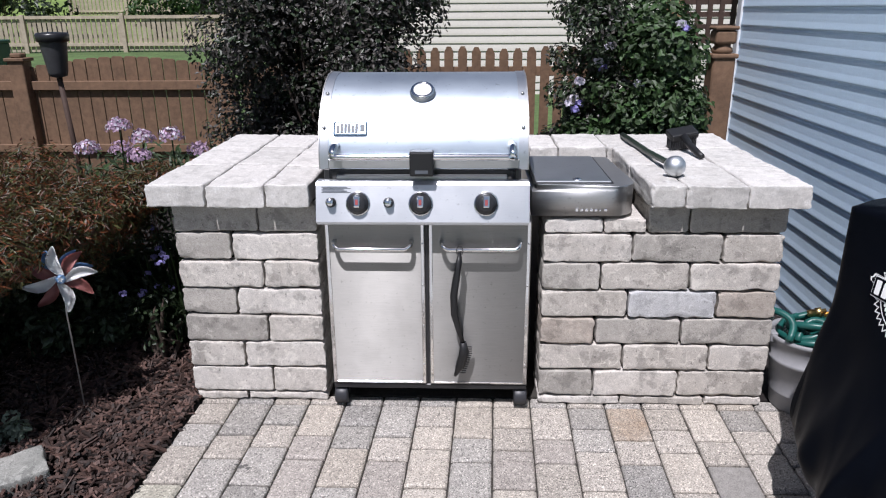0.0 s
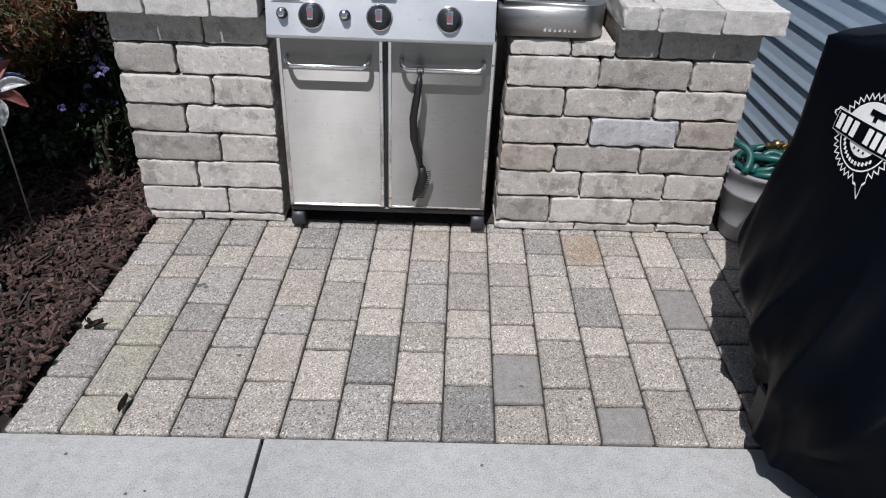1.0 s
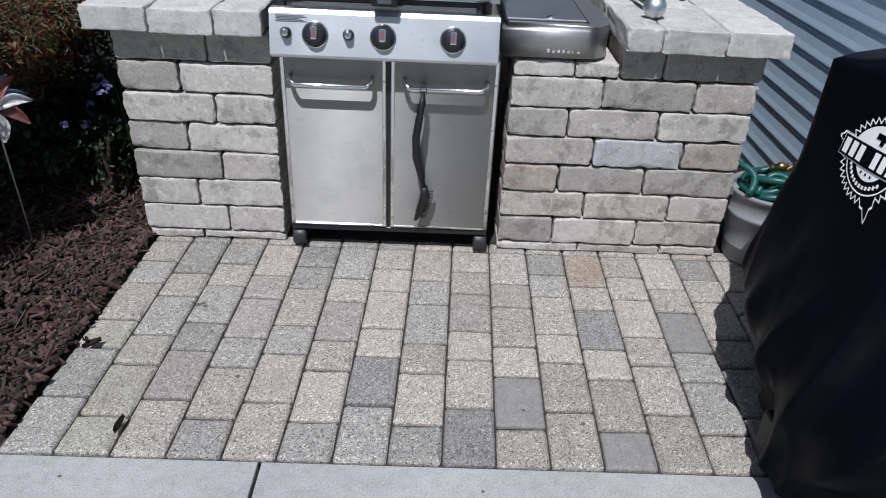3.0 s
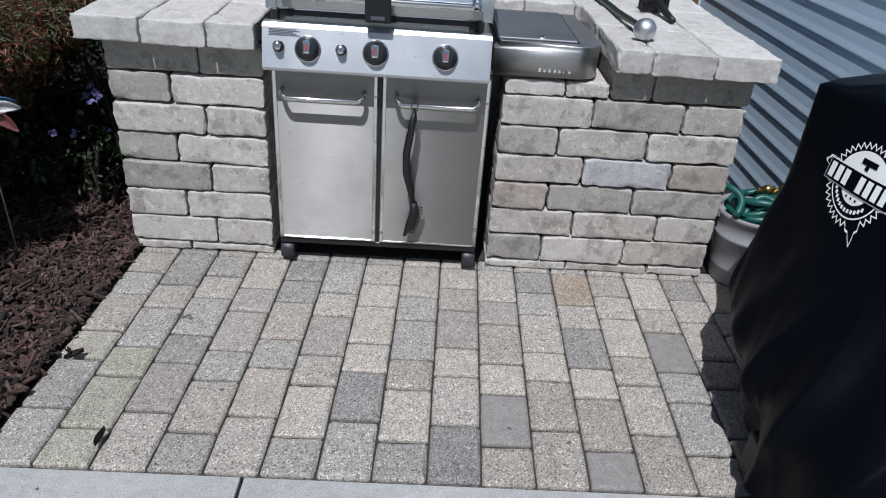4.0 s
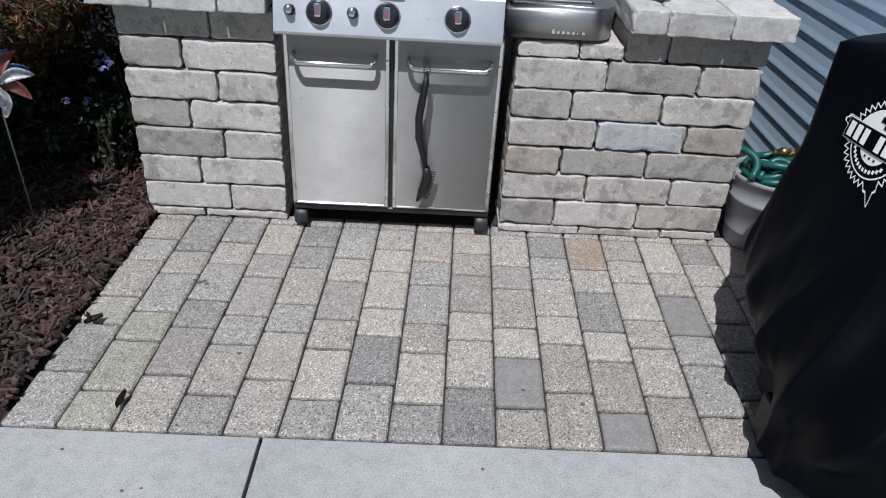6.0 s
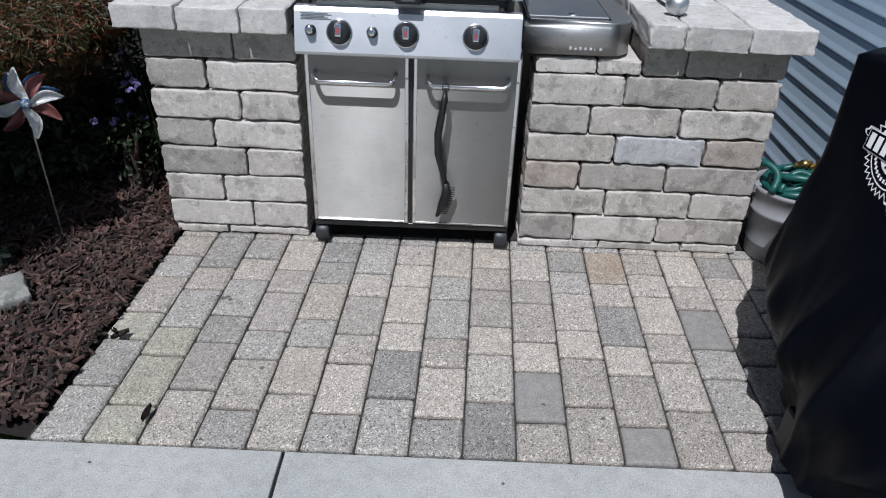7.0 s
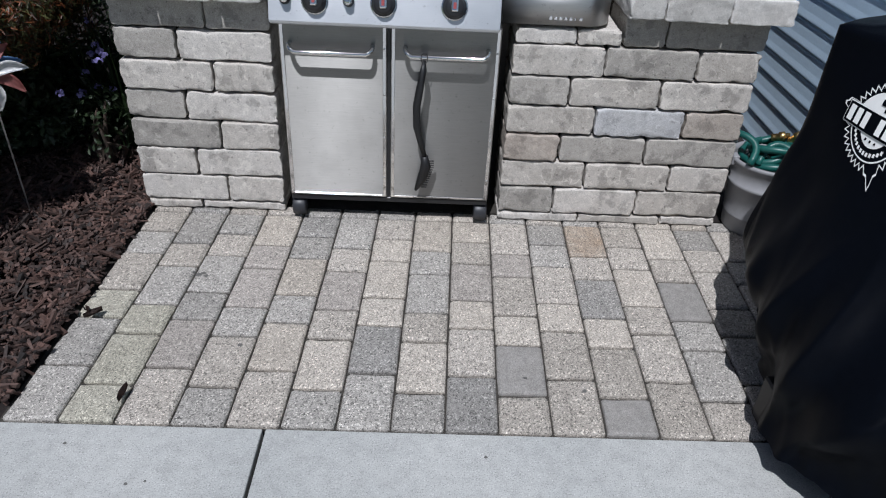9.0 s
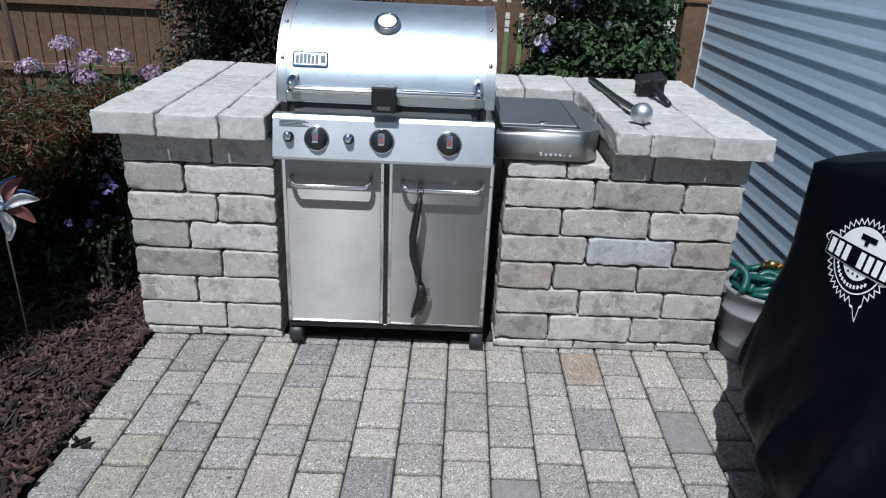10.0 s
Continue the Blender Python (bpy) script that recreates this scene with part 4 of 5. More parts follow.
# small curved lettering under the band, as bars
for k in range(13):
    a = math.pi * (1.10 + 0.055 * k)
    x, y = 0.064 * math.cos(a), 0.064 * math.sin(a)
    badge_bar(x - 0.0035, x + 0.0035, y - 0.0045, y + 0.0045, 0.004, WHITE_PRINT)


# ---- hose bucket ----
def hose_bucket():
    t = thing("bucket", "grey plastic bucket standing by the stone wall", "bucket", (1.415, 0.03, 0))
    prof = [(0.02, 0.004), (0.112, 0.0), (0.118, 0.006), (0.124, 0.07), (0.127, 0.072), (0.126, 0.078), (0.140, 0.205), (0.146, 0.207), (0.146, 0.222), (0.142, 0.224), (0.150, 0.300), (0.158, 0.302), (0.158, 0.318), (0.150, 0.320), (0.144, 0.30), (0.115, 0.03), (0.02, 0.02)]
    part("tub", lathe(bmesh.new(), prof, 40), BUCKET, t, "", True)
    for s in (-1, 1):
        part("ear", boxed(s * 0.15 - 0.012, s * 0.15 + 0.016, -0.02, 0.02, 0.285, 0.325, bevel=0.004), BUCKET, t)
    h = thing("garden_hose", "coiled dark green garden hose with brass ends in the bucket", "hose", (1.415, 0.03, 0.25))
    rng = random.Random(4)
    pts = []
    for k in range(150):
        a = k * 0.42
        r = 0.085 + 0.030 * math.sin(k * 0.31) + rng.uniform(-.006, .006)
        pts.append((r * math.cos(a), r * math.sin(a) * 0.95, -0.05 + 0.0011 * k + 0.030 * math.sin(k * 0.53)))
    part("coil", tube(bmesh.new(), pts, 0.0145, 9), HOSE, h, "", True)
    part("loop", tube(bmesh.new(), [(-0.13 + 0.03 * math.sin(k * 0.5), -0.10 + k * 0.016, 0.08 + 0.075 * math.sin(k / 14 * math.pi)) for k in range(15)], 0.0145, 9), HOSE, h, "", True)
    part("loop", tube(bmesh.new(), [(-0.09 + k * 0.014, -0.08 + 0.05 * math.sin(k * 0.35), 0.07 + 0.07 * math.sin(k / 13 * math.pi)) for k in range(14)], 0.0145, 9), HOSE, h, "", True)
    for x, y, z, ry in ((0.03, 0.05, 0.135, 70), (0.075, 0.01, 0.15, 40)):
        part("fitting", lathe(bmesh.new(), [(0.012, -0.03), (0.014, -0.02), (0.014, -0.002), (0.019, 0), (0.019, 0.022), (0.012, 0.024), (0.011, 0.04)], 14, pose(x, y, z, 20, ry)), BRASS, h, "brass coupling", True)


hose_bucket()


# ---- house wall with lapped siding ----
def siding_wall(name, length, courses, pitch, lip, mat):
    """Lapped siding along +x of its own frame, each course leaning out to its lower edge and set back above a groove; y is inward."""
    boards = []
    for i in range(courses):
        z = i * pitch
        prof = [(0.030, z), (0.0, z + 0.001), (-0.002, z + 0.004), (-0.002, z + 0.010), (0.0010, z + pitch * 0.34), (lip, z + pitch * 0.88), (lip + 0.004, z + pitch * 0.91), (lip + 0.004, z + pitch), (0.030, z + pitch)]
        boards.append(extrude_x(bmesh.new(), prof, 0, length))
    return boards


HX, HY2 = 1.737, 2.10
house = thing("house_wall", "house wall of slate-blue lapped vinyl siding with a white corner", "house", (HX, HY2, 0), kind="structure", turn=-91.0)
SID_P = 0.107
for i, bm in enumerate(siding_wall("siding", 8.0, 36, SID_P, 0.0036, SIDING)):
    b = part("siding_board", bm, SIDING, house)
    b.location.z = -0.055 + 0.0
part("wall_body", boxed(-0.06, 8.0, 0.031, 0.25, -0.06, 3.9), CREAM_SIDING, house)
part("corner_trim", boxed(-0.075, 0.0, -0.012, 0.10, -0.06, 3.9, bevel=0.006, segs=2), VINYL_WHITE, house, "white corner trim")
part("foundation", boxed(0.0, 8.0, 0.0, 0.031, -0.1, -0.056), CONCRETE, house)


# ---- fences ----
def picket(w, h, t, pointed):
    bm = bmesh.new()
    if pointed:
        o = [(-w / 2, 0), (w / 2, 0), (w / 2, h - w * 0.55), (w * 0.22, h), (-w * 0.22, h), (-w / 2, h - w * 0.55)]
    else:
        o = [(-w / 2, 0), (w / 2, 0), (w / 2, h - 0.012), (w / 2 - 0.02, h), (-w / 2 + 0.02, h), (-w / 2, h - 0.012)]
    plate(bm, o, -t / 2, t / 2, pose(0, 0, 0, 90))
    return mesh_of(bm, "picket")


def fence_post(parent, x, y, h, w=0.14, mat=None):
    mat = mat or FENCE
    p = part("post", boxed(x - w / 2, x + w / 2, y - w / 2, y + w / 2, -0.1, h, bevel=0.006), mat, parent)
    part("post_cap", boxed(x - w / 2 - 0.018, x + w / 2 + 0.018, y - w / 2 - 0.018, y + w / 2 + 0.018, h, h + 0.03, bevel=0.006), mat, p)
    part("post_neck", boxed(x - w / 2 + 0.02, x + w / 2 - 0.02, y - w / 2 + 0.02, y + w / 2 - 0.02, h + 0.03, h + 0.07, bevel=0.01), mat, p)


def left_fence():
    f = thing("picket_fence", "brown-stained wooden fence with arched picket tops", "fence", (0, 0, 0), "fences")
    y = 3.80
    for k in range(3):
        x0, x1 = -2.10 - 1.86 * (k + 1), -2.10 - 1.86 * k
        for i in range(16):
            u = (i + 0.5) / 16
            top = 1.035 + 0.10 * math.sin(u * math.pi)
            me = picket(0.107, round(top, 3) + 0.02, 0.018, False)
            p = part("picket", me, FENCE, f)
            p.location = (x0 + u * (x1 - x0), y + 0.02, 0.02)
        part("rail", boxed(x0 + 0.06, x1 - 0.05, y - 0.028, y + 0.010, 0.885, 0.965, bevel=0.004), FENCE, f)
        part("rail", boxed(x0 + 0.06, x1 - 0.05, y - 0.028, y + 0.010, 0.325, 0.395, bevel=0.004), FENCE, f)
        if k:
            fence_post(f, x1, y - 0.02, 1.14)
    part("end_board", boxed(-2.20, -2.03, y - 0.03, y + 0.05, -0.05, 0.98, bevel=0.004), FENCE, f)
    g = thing("picket_fence", "brown-stained picket fence with pointed tops behind the shrubs", "fence", (0, 0, 0), "fences")
    y = 3.70
    me = picket(0.078, 1.22, 0.018, True)
    for i in range(30):
        p = part("picket", me, FENCE, g)
        p.location = (-1.9 + i * 0.118, y, 0.02 + 0.035 * math.sin(i * 0.9) * 0.3)
    part("rail", boxed(-1.98, 1.6, y + 0.010, y + 0.045, 1.00, 1.08, bevel=0.004), FENCE, g)
    part("rail", boxed(-1.98, 1.6, y + 0.010, y + 0.045, 0.30, 0.38, bevel=0.004), FENCE, g)


left_fence()


def far_fence(y, x0, x1, h, pitch, group):
    f = thing("board_fence", "weathered tan board fence across the lawn", "fence", (0, 0, 0), group)
    n = int((x1 - x0) / pitch)
    me = picket(pitch * 0.74, h, 0.02, False)
    for i in range(n):
        x = x0 + i * pitch
        p = part("board", me, FAR_FENCE, f)
        p.location = (x, y, land(x, y) + 0.03)
    for k in range(int((x1 - x0) / 2.3) + 1):
        x = x0 + k * 2.3
        z = land(x, y)
        part("post", boxed(x - 0.05, x + 0.05, y - 0.09, y - 0.012, z - 0.1, z + h + 0.08, bevel=0.006), FAR_FENCE, f)
    for z in (0.12, h * 0.94):
        b = part("rail", boxed(x0 - 0.05, x1, y - 0.05, y - 0.012, land(x0, y) + z, land(x0, y) + z + 0.07), FAR_FENCE, f)


far_fence(14.0, -17.0, -2.4, 0.76, 0.115, "far fences")
far_fence(27.0, -16.0, -6.0, 0.95, 0.16, "far fences")


# ---- arbour post and lattice by the house ----
def newel():
    t = thing("newel_post", "brown turned wooden newel post beside the house corner", "post", (1.545, 1.83, 0))
    part("shaft", boxed(-0.066, 0.066, -0.066, 0.066, -0.06, 1.27, bevel=0.008), FENCE, t)
    part("collar", boxed(-0.078, 0.078, -0.078, 0.078, 1.265, 1.292, bevel=0.008, segs=2), FENCE, t)
    part("neck", lathe(bmesh.new(), [(0.05, 1.292), (0.062, 1.30), (0.058, 1.32), (0.045, 1.335), (0.05, 1.35)], 20), FENCE, t, "", True)
    part("finial", boxed(-0.062, 0.062, -0.062, 0.062, 1.345, 1.425, bevel=0.016, segs=2), FENCE, t)
    part("top", boxed(-0.07, 0.07, -0.07, 0.07, 1.425, 1.448, bevel=0.010, segs=2), FENCE, t)
    s = thing("lattice_panel", "dark brown wooden lattice panel on a tan post", "lattice", (0, 2.9, 0))
    part("post", boxed(1.47, 1.58, -0.05, 0.05, -0.1, 2.4, bevel=0.006), TAN_POST, s)
    for k in range(7):
        part("slat", boxed(1.60 + k * 0.085, 1.635 + k * 0.085, -0.012, 0.0, 1.35, 2.35), FENCE_DARK, s)
    for k in range(11):
        part("slat", boxed(1.585, 2.16, 0.002, 0.014, 1.40 + k * 0.085, 1.435 + k * 0.085), FENCE_DARK, s)
    part("frame", boxed(1.585, 2.17, -0.02, 0.02, 1.30, 1.36), FENCE_DARK, s)


newel()


# ---- neighbour's house, utility box, torch ----
def neighbour():
    t = thing("neighbour_house", "neighbouring house with cream lapped siding", "house", (-3.1, 9.0, 0))
    for i, bm in enumerate(siding_wall("siding", 9.0, 26, 0.12, 0.012, CREAM_SIDING)):
        part("siding_board", bm, CREAM_SIDING, t).location.z = 0.2
    part("body", boxed(0.0, 9.0, 0.032, 5.0, 0.0, 3.4), CREAM_SIDING, t)
    bm = bmesh.new()
    extrude_x(bm, [(-0.5, 3.3), (5.5, 3.3), (2.5, 5.2)], -0.4, 9.4)
    part("roof", bm, FENCE_DARK, t, "dark shingled roof")
    part("vent", boxed(4.66, 4.80, -0.05, -0.004, 1.30, 1.42, bevel=0.01), PRINT_GREY, t, "grey wall vent")


neighbour()


def utility_box():
    z = land(-8.3, 10.3)
    t = thing("utility_box", "green metal utility box standing on the lawn", "utility box", (-8.55, 10.3, z))
    green = plain("green_enamel", (0.035, 0.085, 0.065), 0.5)
    part("cabinet", boxed(-0.22, 0.22, -0.25, 0.25, 0.0, 0.62, bevel=0.02, segs=2), green, t)
    part("lid", boxed(-0.24, 0.24, -0.27, 0.27, 0.62, 0.68, bevel=0.015), green, t)
    for k in range(6):
        part("louvre", boxed(-0.20, 0.02, -0.275, -0.25, 0.28 + k * 0.05, 0.305 + k * 0.05), VINYL_WHITE, t, "pale louvre")


utility_box()


def torch():
    t = thing("garden_torch", "dark garden torch with a tapered cup on a pole", "torch", (-3.20, 3.05, 0))
    part("pole", tube(bmesh.new(), [(0.05, 0.0, -0.05), (0.03, 0, 0.5), (0.0, 0, 1.09)], 0.021, 10), FENCE_DARK, t, "", True)
    part("cup", lathe(bmesh.new(), [(0.02, 1.06), (0.062, 1.07), (0.072, 1.10), (0.100, 1.33), (0.102, 1.34), (0.09, 1.34)], 24), plain("charcoal_metal", (0.05, 0.05, 0.055), 0.5), t, "", True)
    part("rim", lathe(bmesh.new(), [(0.104, 1.33), (0.118, 1.335), (0.122, 1.385), (0.108, 1.40), (0.03, 1.405)], 24), BLACK_METAL, t, "", True)


torch()


# ---- plants ----
def shrub(name, label, base, blobs, count, size, mats, seed, stems=7, aspect=0.55, shell=0.45):
    t = thing(name, label, "shrub", base)
    rng = random.Random(seed)
    o = np.array(base)
    tips = [Vector(b[:3]) - Vector(base) for b in rng.sample(blobs, min(stems, len(blobs)))]
    for tip in tips:
        part("stem", branches(bmesh.new(), (0, 0, -0.05), [tip], 0.018, rng), BARK, t, "", True)
    for k, (mat, share) in enumerate(mats):
        p, n = clumps(blobs, int(count * share), seed + k, shell)
        r = np.random.default_rng(seed + 9 + k)
        part("crown" if k == 0 else "foliage", leaves(p - o, n, size * (0.6 + 0.7 * r.random(len(p))), "leaves", aspect, seed=seed + k), mat, t)
    return t


def blossoms(parent, centres, radius, mat, seed, count=26, base=(0, 0, 0), size=0.022):
    for i, c in enumerate(centres):
        rng = np.random.default_rng(seed + i)
        d = rng.normal(0, 1, (count, 3))
        d /= np.linalg.norm(d, axis=1, keepdims=True)
        d[:, 2] = np.abs(d[:, 2]) * 0.9 - 0.15
        p = np.array(c) - np.array(base) + d * radius * (0.75 + 0.3 * rng.random((count, 1)))
        part("blossom", leaves(p, d, size * (0.8 + 0.5 * rng.random(count)), "petals", 0.85, 0.1, seed + i), mat, parent)


# purple-leaved shrub behind the grill
PB = lumps((-1.0, 2.35, 1.35), (0.78, 0.55, 0.75), 46, 11, 0.24) + lumps((-0.42, 2.45, 1.75), (0.32, 0.4, 0.5), 14, 12, 0.19) + lumps((-1.45, 2.2, 1.55), (0.35, 0.35, 0.5), 12, 13, 0.18) + lumps((-1.05, 2.45, 0.75), (0.75, 0.35, 0.45), 34, 38, 0.20)
shrub("purple_shrub", "dark purple-leaved shrub arching over the fence", (-0.85, 2.4, 0), PB, 46000, 0.036, [(LEAF_PURPLE, 0.85), (LEAF_DARK, 0.35)], 21, 12)

# flowering shrub and vine by the house corner
FB = lumps((0.79, 1.85, 0.95), (0.25, 0.30, 0.72), 34, 14, 0.15) + lumps((0.84, 1.9, 1.6), (0.14, 0.2, 0.35), 10, 39, 0.13)
fs = shrub("flowering_shrub", "flowering shrub with pale and violet blooms", (0.72, 1.85, 0), FB, 15000, 0.031, [(LEAF_DARK, 0.55), (LEAF_GREEN, 0.35), (LEAF_PURPLE, 0.35)], 31, 8)
rngb = random.Random(8)
flower_at = [(0.50 + rngb.random() * 0.70, 1.46 + rngb.random() * 0.2, 0.95 + rngb.random() * 0.8) for _ in range(7)]
blossoms(fs, flower_at, 0.026, PETAL_WHITE, 60, 12, (0.72, 1.85, 0), 0.040)
blossoms(fs, [(x + 0.03, y - 0.02, z - 0.03) for x, y, z in flower_at[::2]], 0.022, PETAL_BLUE, 90, 9, (0.72, 1.85, 0), 0.034)
VB = lumps((1.08, 1.75, 1.0), (0.24, 0.28, 0.75), 26, 15, 0.18) + lumps((0.95, 1.5, 0.95), (0.4, 0.14, 0.22), 14, 16, 0.13)
shrub("leafy_shrub", "leafy green shrub filling the corner by the house", (1.12, 1.8, 0), VB, 12000, 0.040, [(LEAF_VINE, 0.55), (LEAF_GREEN, 0.5)], 41, 8, 0.72)

# lace-leaf maple at the bed
# Left front lumps lie out of view, added to throw shade on the bed.
MB = lumps((-2.30, 0.55, 0.64), (0.72, 0.72, 0.22), 46, 17, 0.18) + lumps((-1.80, 0.70, 0.62), (0.26, 0.35, 0.18), 12, 18, 0.14) + lumps((-1.66, 0.36, 0.68), (0.20, 0.40, 0.10), 20, 27, 0.13) + lumps((-2.15, 0.0, 0.70), (0.42, 0.36, 0.13), 18, 24, 0.15) + lumps((-2.05, -0.34, 0.71), (0.26, 0.42, 0.13), 24, 28, 0.14) + lumps((-1.58, 0.16, 0.64), (0.14, 0.22, 0.07), 10, 31, 0.10) + lumps((-1.86, -0.12, 0.73), (0.20, 0.42, 0.12), 26, 29, 0.13)
MB += lumps((-1.78, -0.52, 0.70), (0.18, 0.24, 0.07), 24, 33, 0.12) + lumps((-1.62, -0.22, 0.74), (0.13, 0.24, 0.05), 26, 34, 0.10) + lumps((-1.50, 0.14, 0.76), (0.10, 0.24, 0.045), 24, 36, 0.085) + lumps((-1.44, 0.46, 0.79), (0.09, 0.28, 0.05), 22, 37, 0.085)
shrub("lace_leaf_maple", "rust-red lace-leaf maple spreading over the bed", (-2.3, 0.6, 0), MB, 130000, 0.034, [(LEAF_MAPLE, 0.5), (LEAF_MAPLE_GREEN, 0.7)], 51, 12, 0.18, 0.3)

# Dark leaves added where there is only black shade below the crown.
shrub("shade_fill_foliage", "dark foliage added to fill the shade under the lace-leaf maple", (-1.95, 0.5, 0), lumps((-1.95, 0.55, 0.24), (0.62, 0.40, 0.20), 40, 35, 0.13), 9000, 0.045, [(LEAF_DARK, 1.0)], 55, 8)


# phlox
def phlox():
    t = thing("phlox", "tall phlox with pink-mauve flower heads", "flower", (-1.65, 1.0, 0))
    heads = [(-1.70, 0.90, 1.00), (-1.44, 0.90, 0.955), (-1.89, 0.92, 0.885), (-1.615, 0.95, 0.935), (-1.60, 0.86, 0.86), (-1.78, 1.05, 0.86), (-1.36, 1.02, 0.86)]
    o = (-1.65, 1.0, 0)
    for x, y, z in heads:
        part("stem", tube(bmesh.new(), [(x + 1.65 - 0.02, y - 1.0 + 0.05, -0.03), (x + 1.65 - 0.01, y - 1.0 + 0.02, z * 0.6), (x + 1.65, y - 1.0, z)], 0.004, 6), LEAF_GREEN, t)
    blossoms(t, heads, 0.066, PETAL_PINK, 120, 110, o, 0.017)
    blossoms(t, [(x, y - 0.01, z + 0.006) for x, y, z in heads[:4]], 0.066, PETAL_WHITE, 140, 34, o, 0.016)
    rng = np.random.default_rng(3)
    p = np.stack([rng.uniform(-1.95, -1.22, 1700), rng.uniform(0.62, 1.3, 1700), rng.uniform(0.08, 0.86, 1700)], 1)
    part("foliage", leaves(p - np.array(o), np.tile([0, -0.3, 1.0], (1700, 1)), 0.05 + 0.05 * rng.random(1700), "leaves", 0.24, seed=5), LEAF_GREEN, t)


phlox()


def blades(name, label, centre, spread, count, length, mat, seed):
    """Arching strap leaves from one place."""
    rng = np.random.default_rng(seed)
    t = thing(name, label, "plant", centre)
    vs, fs = [], []
    for i in range(count):
        a, lean, L = rng.random() * 6.283, 0.25 + 0.9 * rng.random(), length * (0.6 + 0.6 * rng.random())
        bx, by = rng.normal(0, spread, 2)
        d, s = np.array([math.cos(a), math.sin(a)]), np.array([-math.sin(a), math.cos(a)])
        w = 0.006 + 0.005 * rng.random()
        k0 = len(vs)
        for k in range(5):
            u = k / 4
            out, z = L * lean * u * u * 0.8, L * (u - 0.42 * lean * u * u)
            ww = w * (1 - u * 0.9)
            c = np.array([bx, by]) + d * out
            vs.append((*(c + s * ww), z))
            vs.append((*(c - s * ww), z))
        for k in range(4):
            q = k0 + 2 * k
            fs.append((q, q + 1, q + 3, q + 2))
    me = bpy.data.meshes.new("blades")
    me.from_pydata(vs, [], fs)
    part("foliage", me, mat, t)
    return t


blades("daylily", "arching green strap-leaved plant beside the stone counter", (-1.32, 0.55, 0), 0.07, 90, 0.62, LEAF_GREEN, 7)
blades("daylily", "arching green strap-leaved plant in the shade of the maple", (-1.50, 0.85, 0), 0.09, 90, 0.66, LEAF_GREEN, 8)
cat_t = shrub("catmint", "low grey-green catmint with violet flower spikes", (-1.36, 0.32, 0), lumps((-1.38, 0.36, 0.26), (0.16, 0.22, 0.16), 12, 19, 0.09), 260, 0.026, [(LEAF_DARK, 1.0)], 61, 6)
rngb = random.Random(12)
blossoms(cat_t, [(-1.45 + rngb.random() * 0.22, 0.15 + rngb.random() * 0.4, 0.30 + rngb.random() * 0.3) for _ in range(12)], 0.018, PETAL_BLUE, 200, 10, (-1.36, 0.32, 0), 0.016)
shrub("low_shrub", "dark low shrub in the shade of the bed", (-2.1, -0.35, 0), lumps((-2.25, -0.3, 0.22), (0.35, 0.35, 0.22), 16, 20, 0.14), 2600, 0.045, [(LEAF_DARK, 1.0)], 71, 6)
succ = shrub("silver_plant", "small silver-leaved plant beside a flat rock", (-1.66, -0.40, 0), lumps((-1.66, -0.40, 0.10), (0.06, 0.06, 0.08), 8, 23, 0.04), 320, 0.030, [(LEAF_GREY, 1.0)], 81, 3)


def flat_rock(x, y, r, seed, turn):
    me = tumbled(r * 2, r * 1.5, 0.07, seed, 7, 0.02, 0.006, 1.0)
    ob = tagged(part("rock", me, FIELDSTONE), "flat pale fieldstone lying on the mulch", "rock", group="bed rocks")
    ob.matrix_world = pose(x, y, 0.055, 4, -3, turn)


flat_rock(-1.50, -0.60, 0.105, 501, 35)
flat_rock(-1.67, -0.66, 0.09, 502, 10)


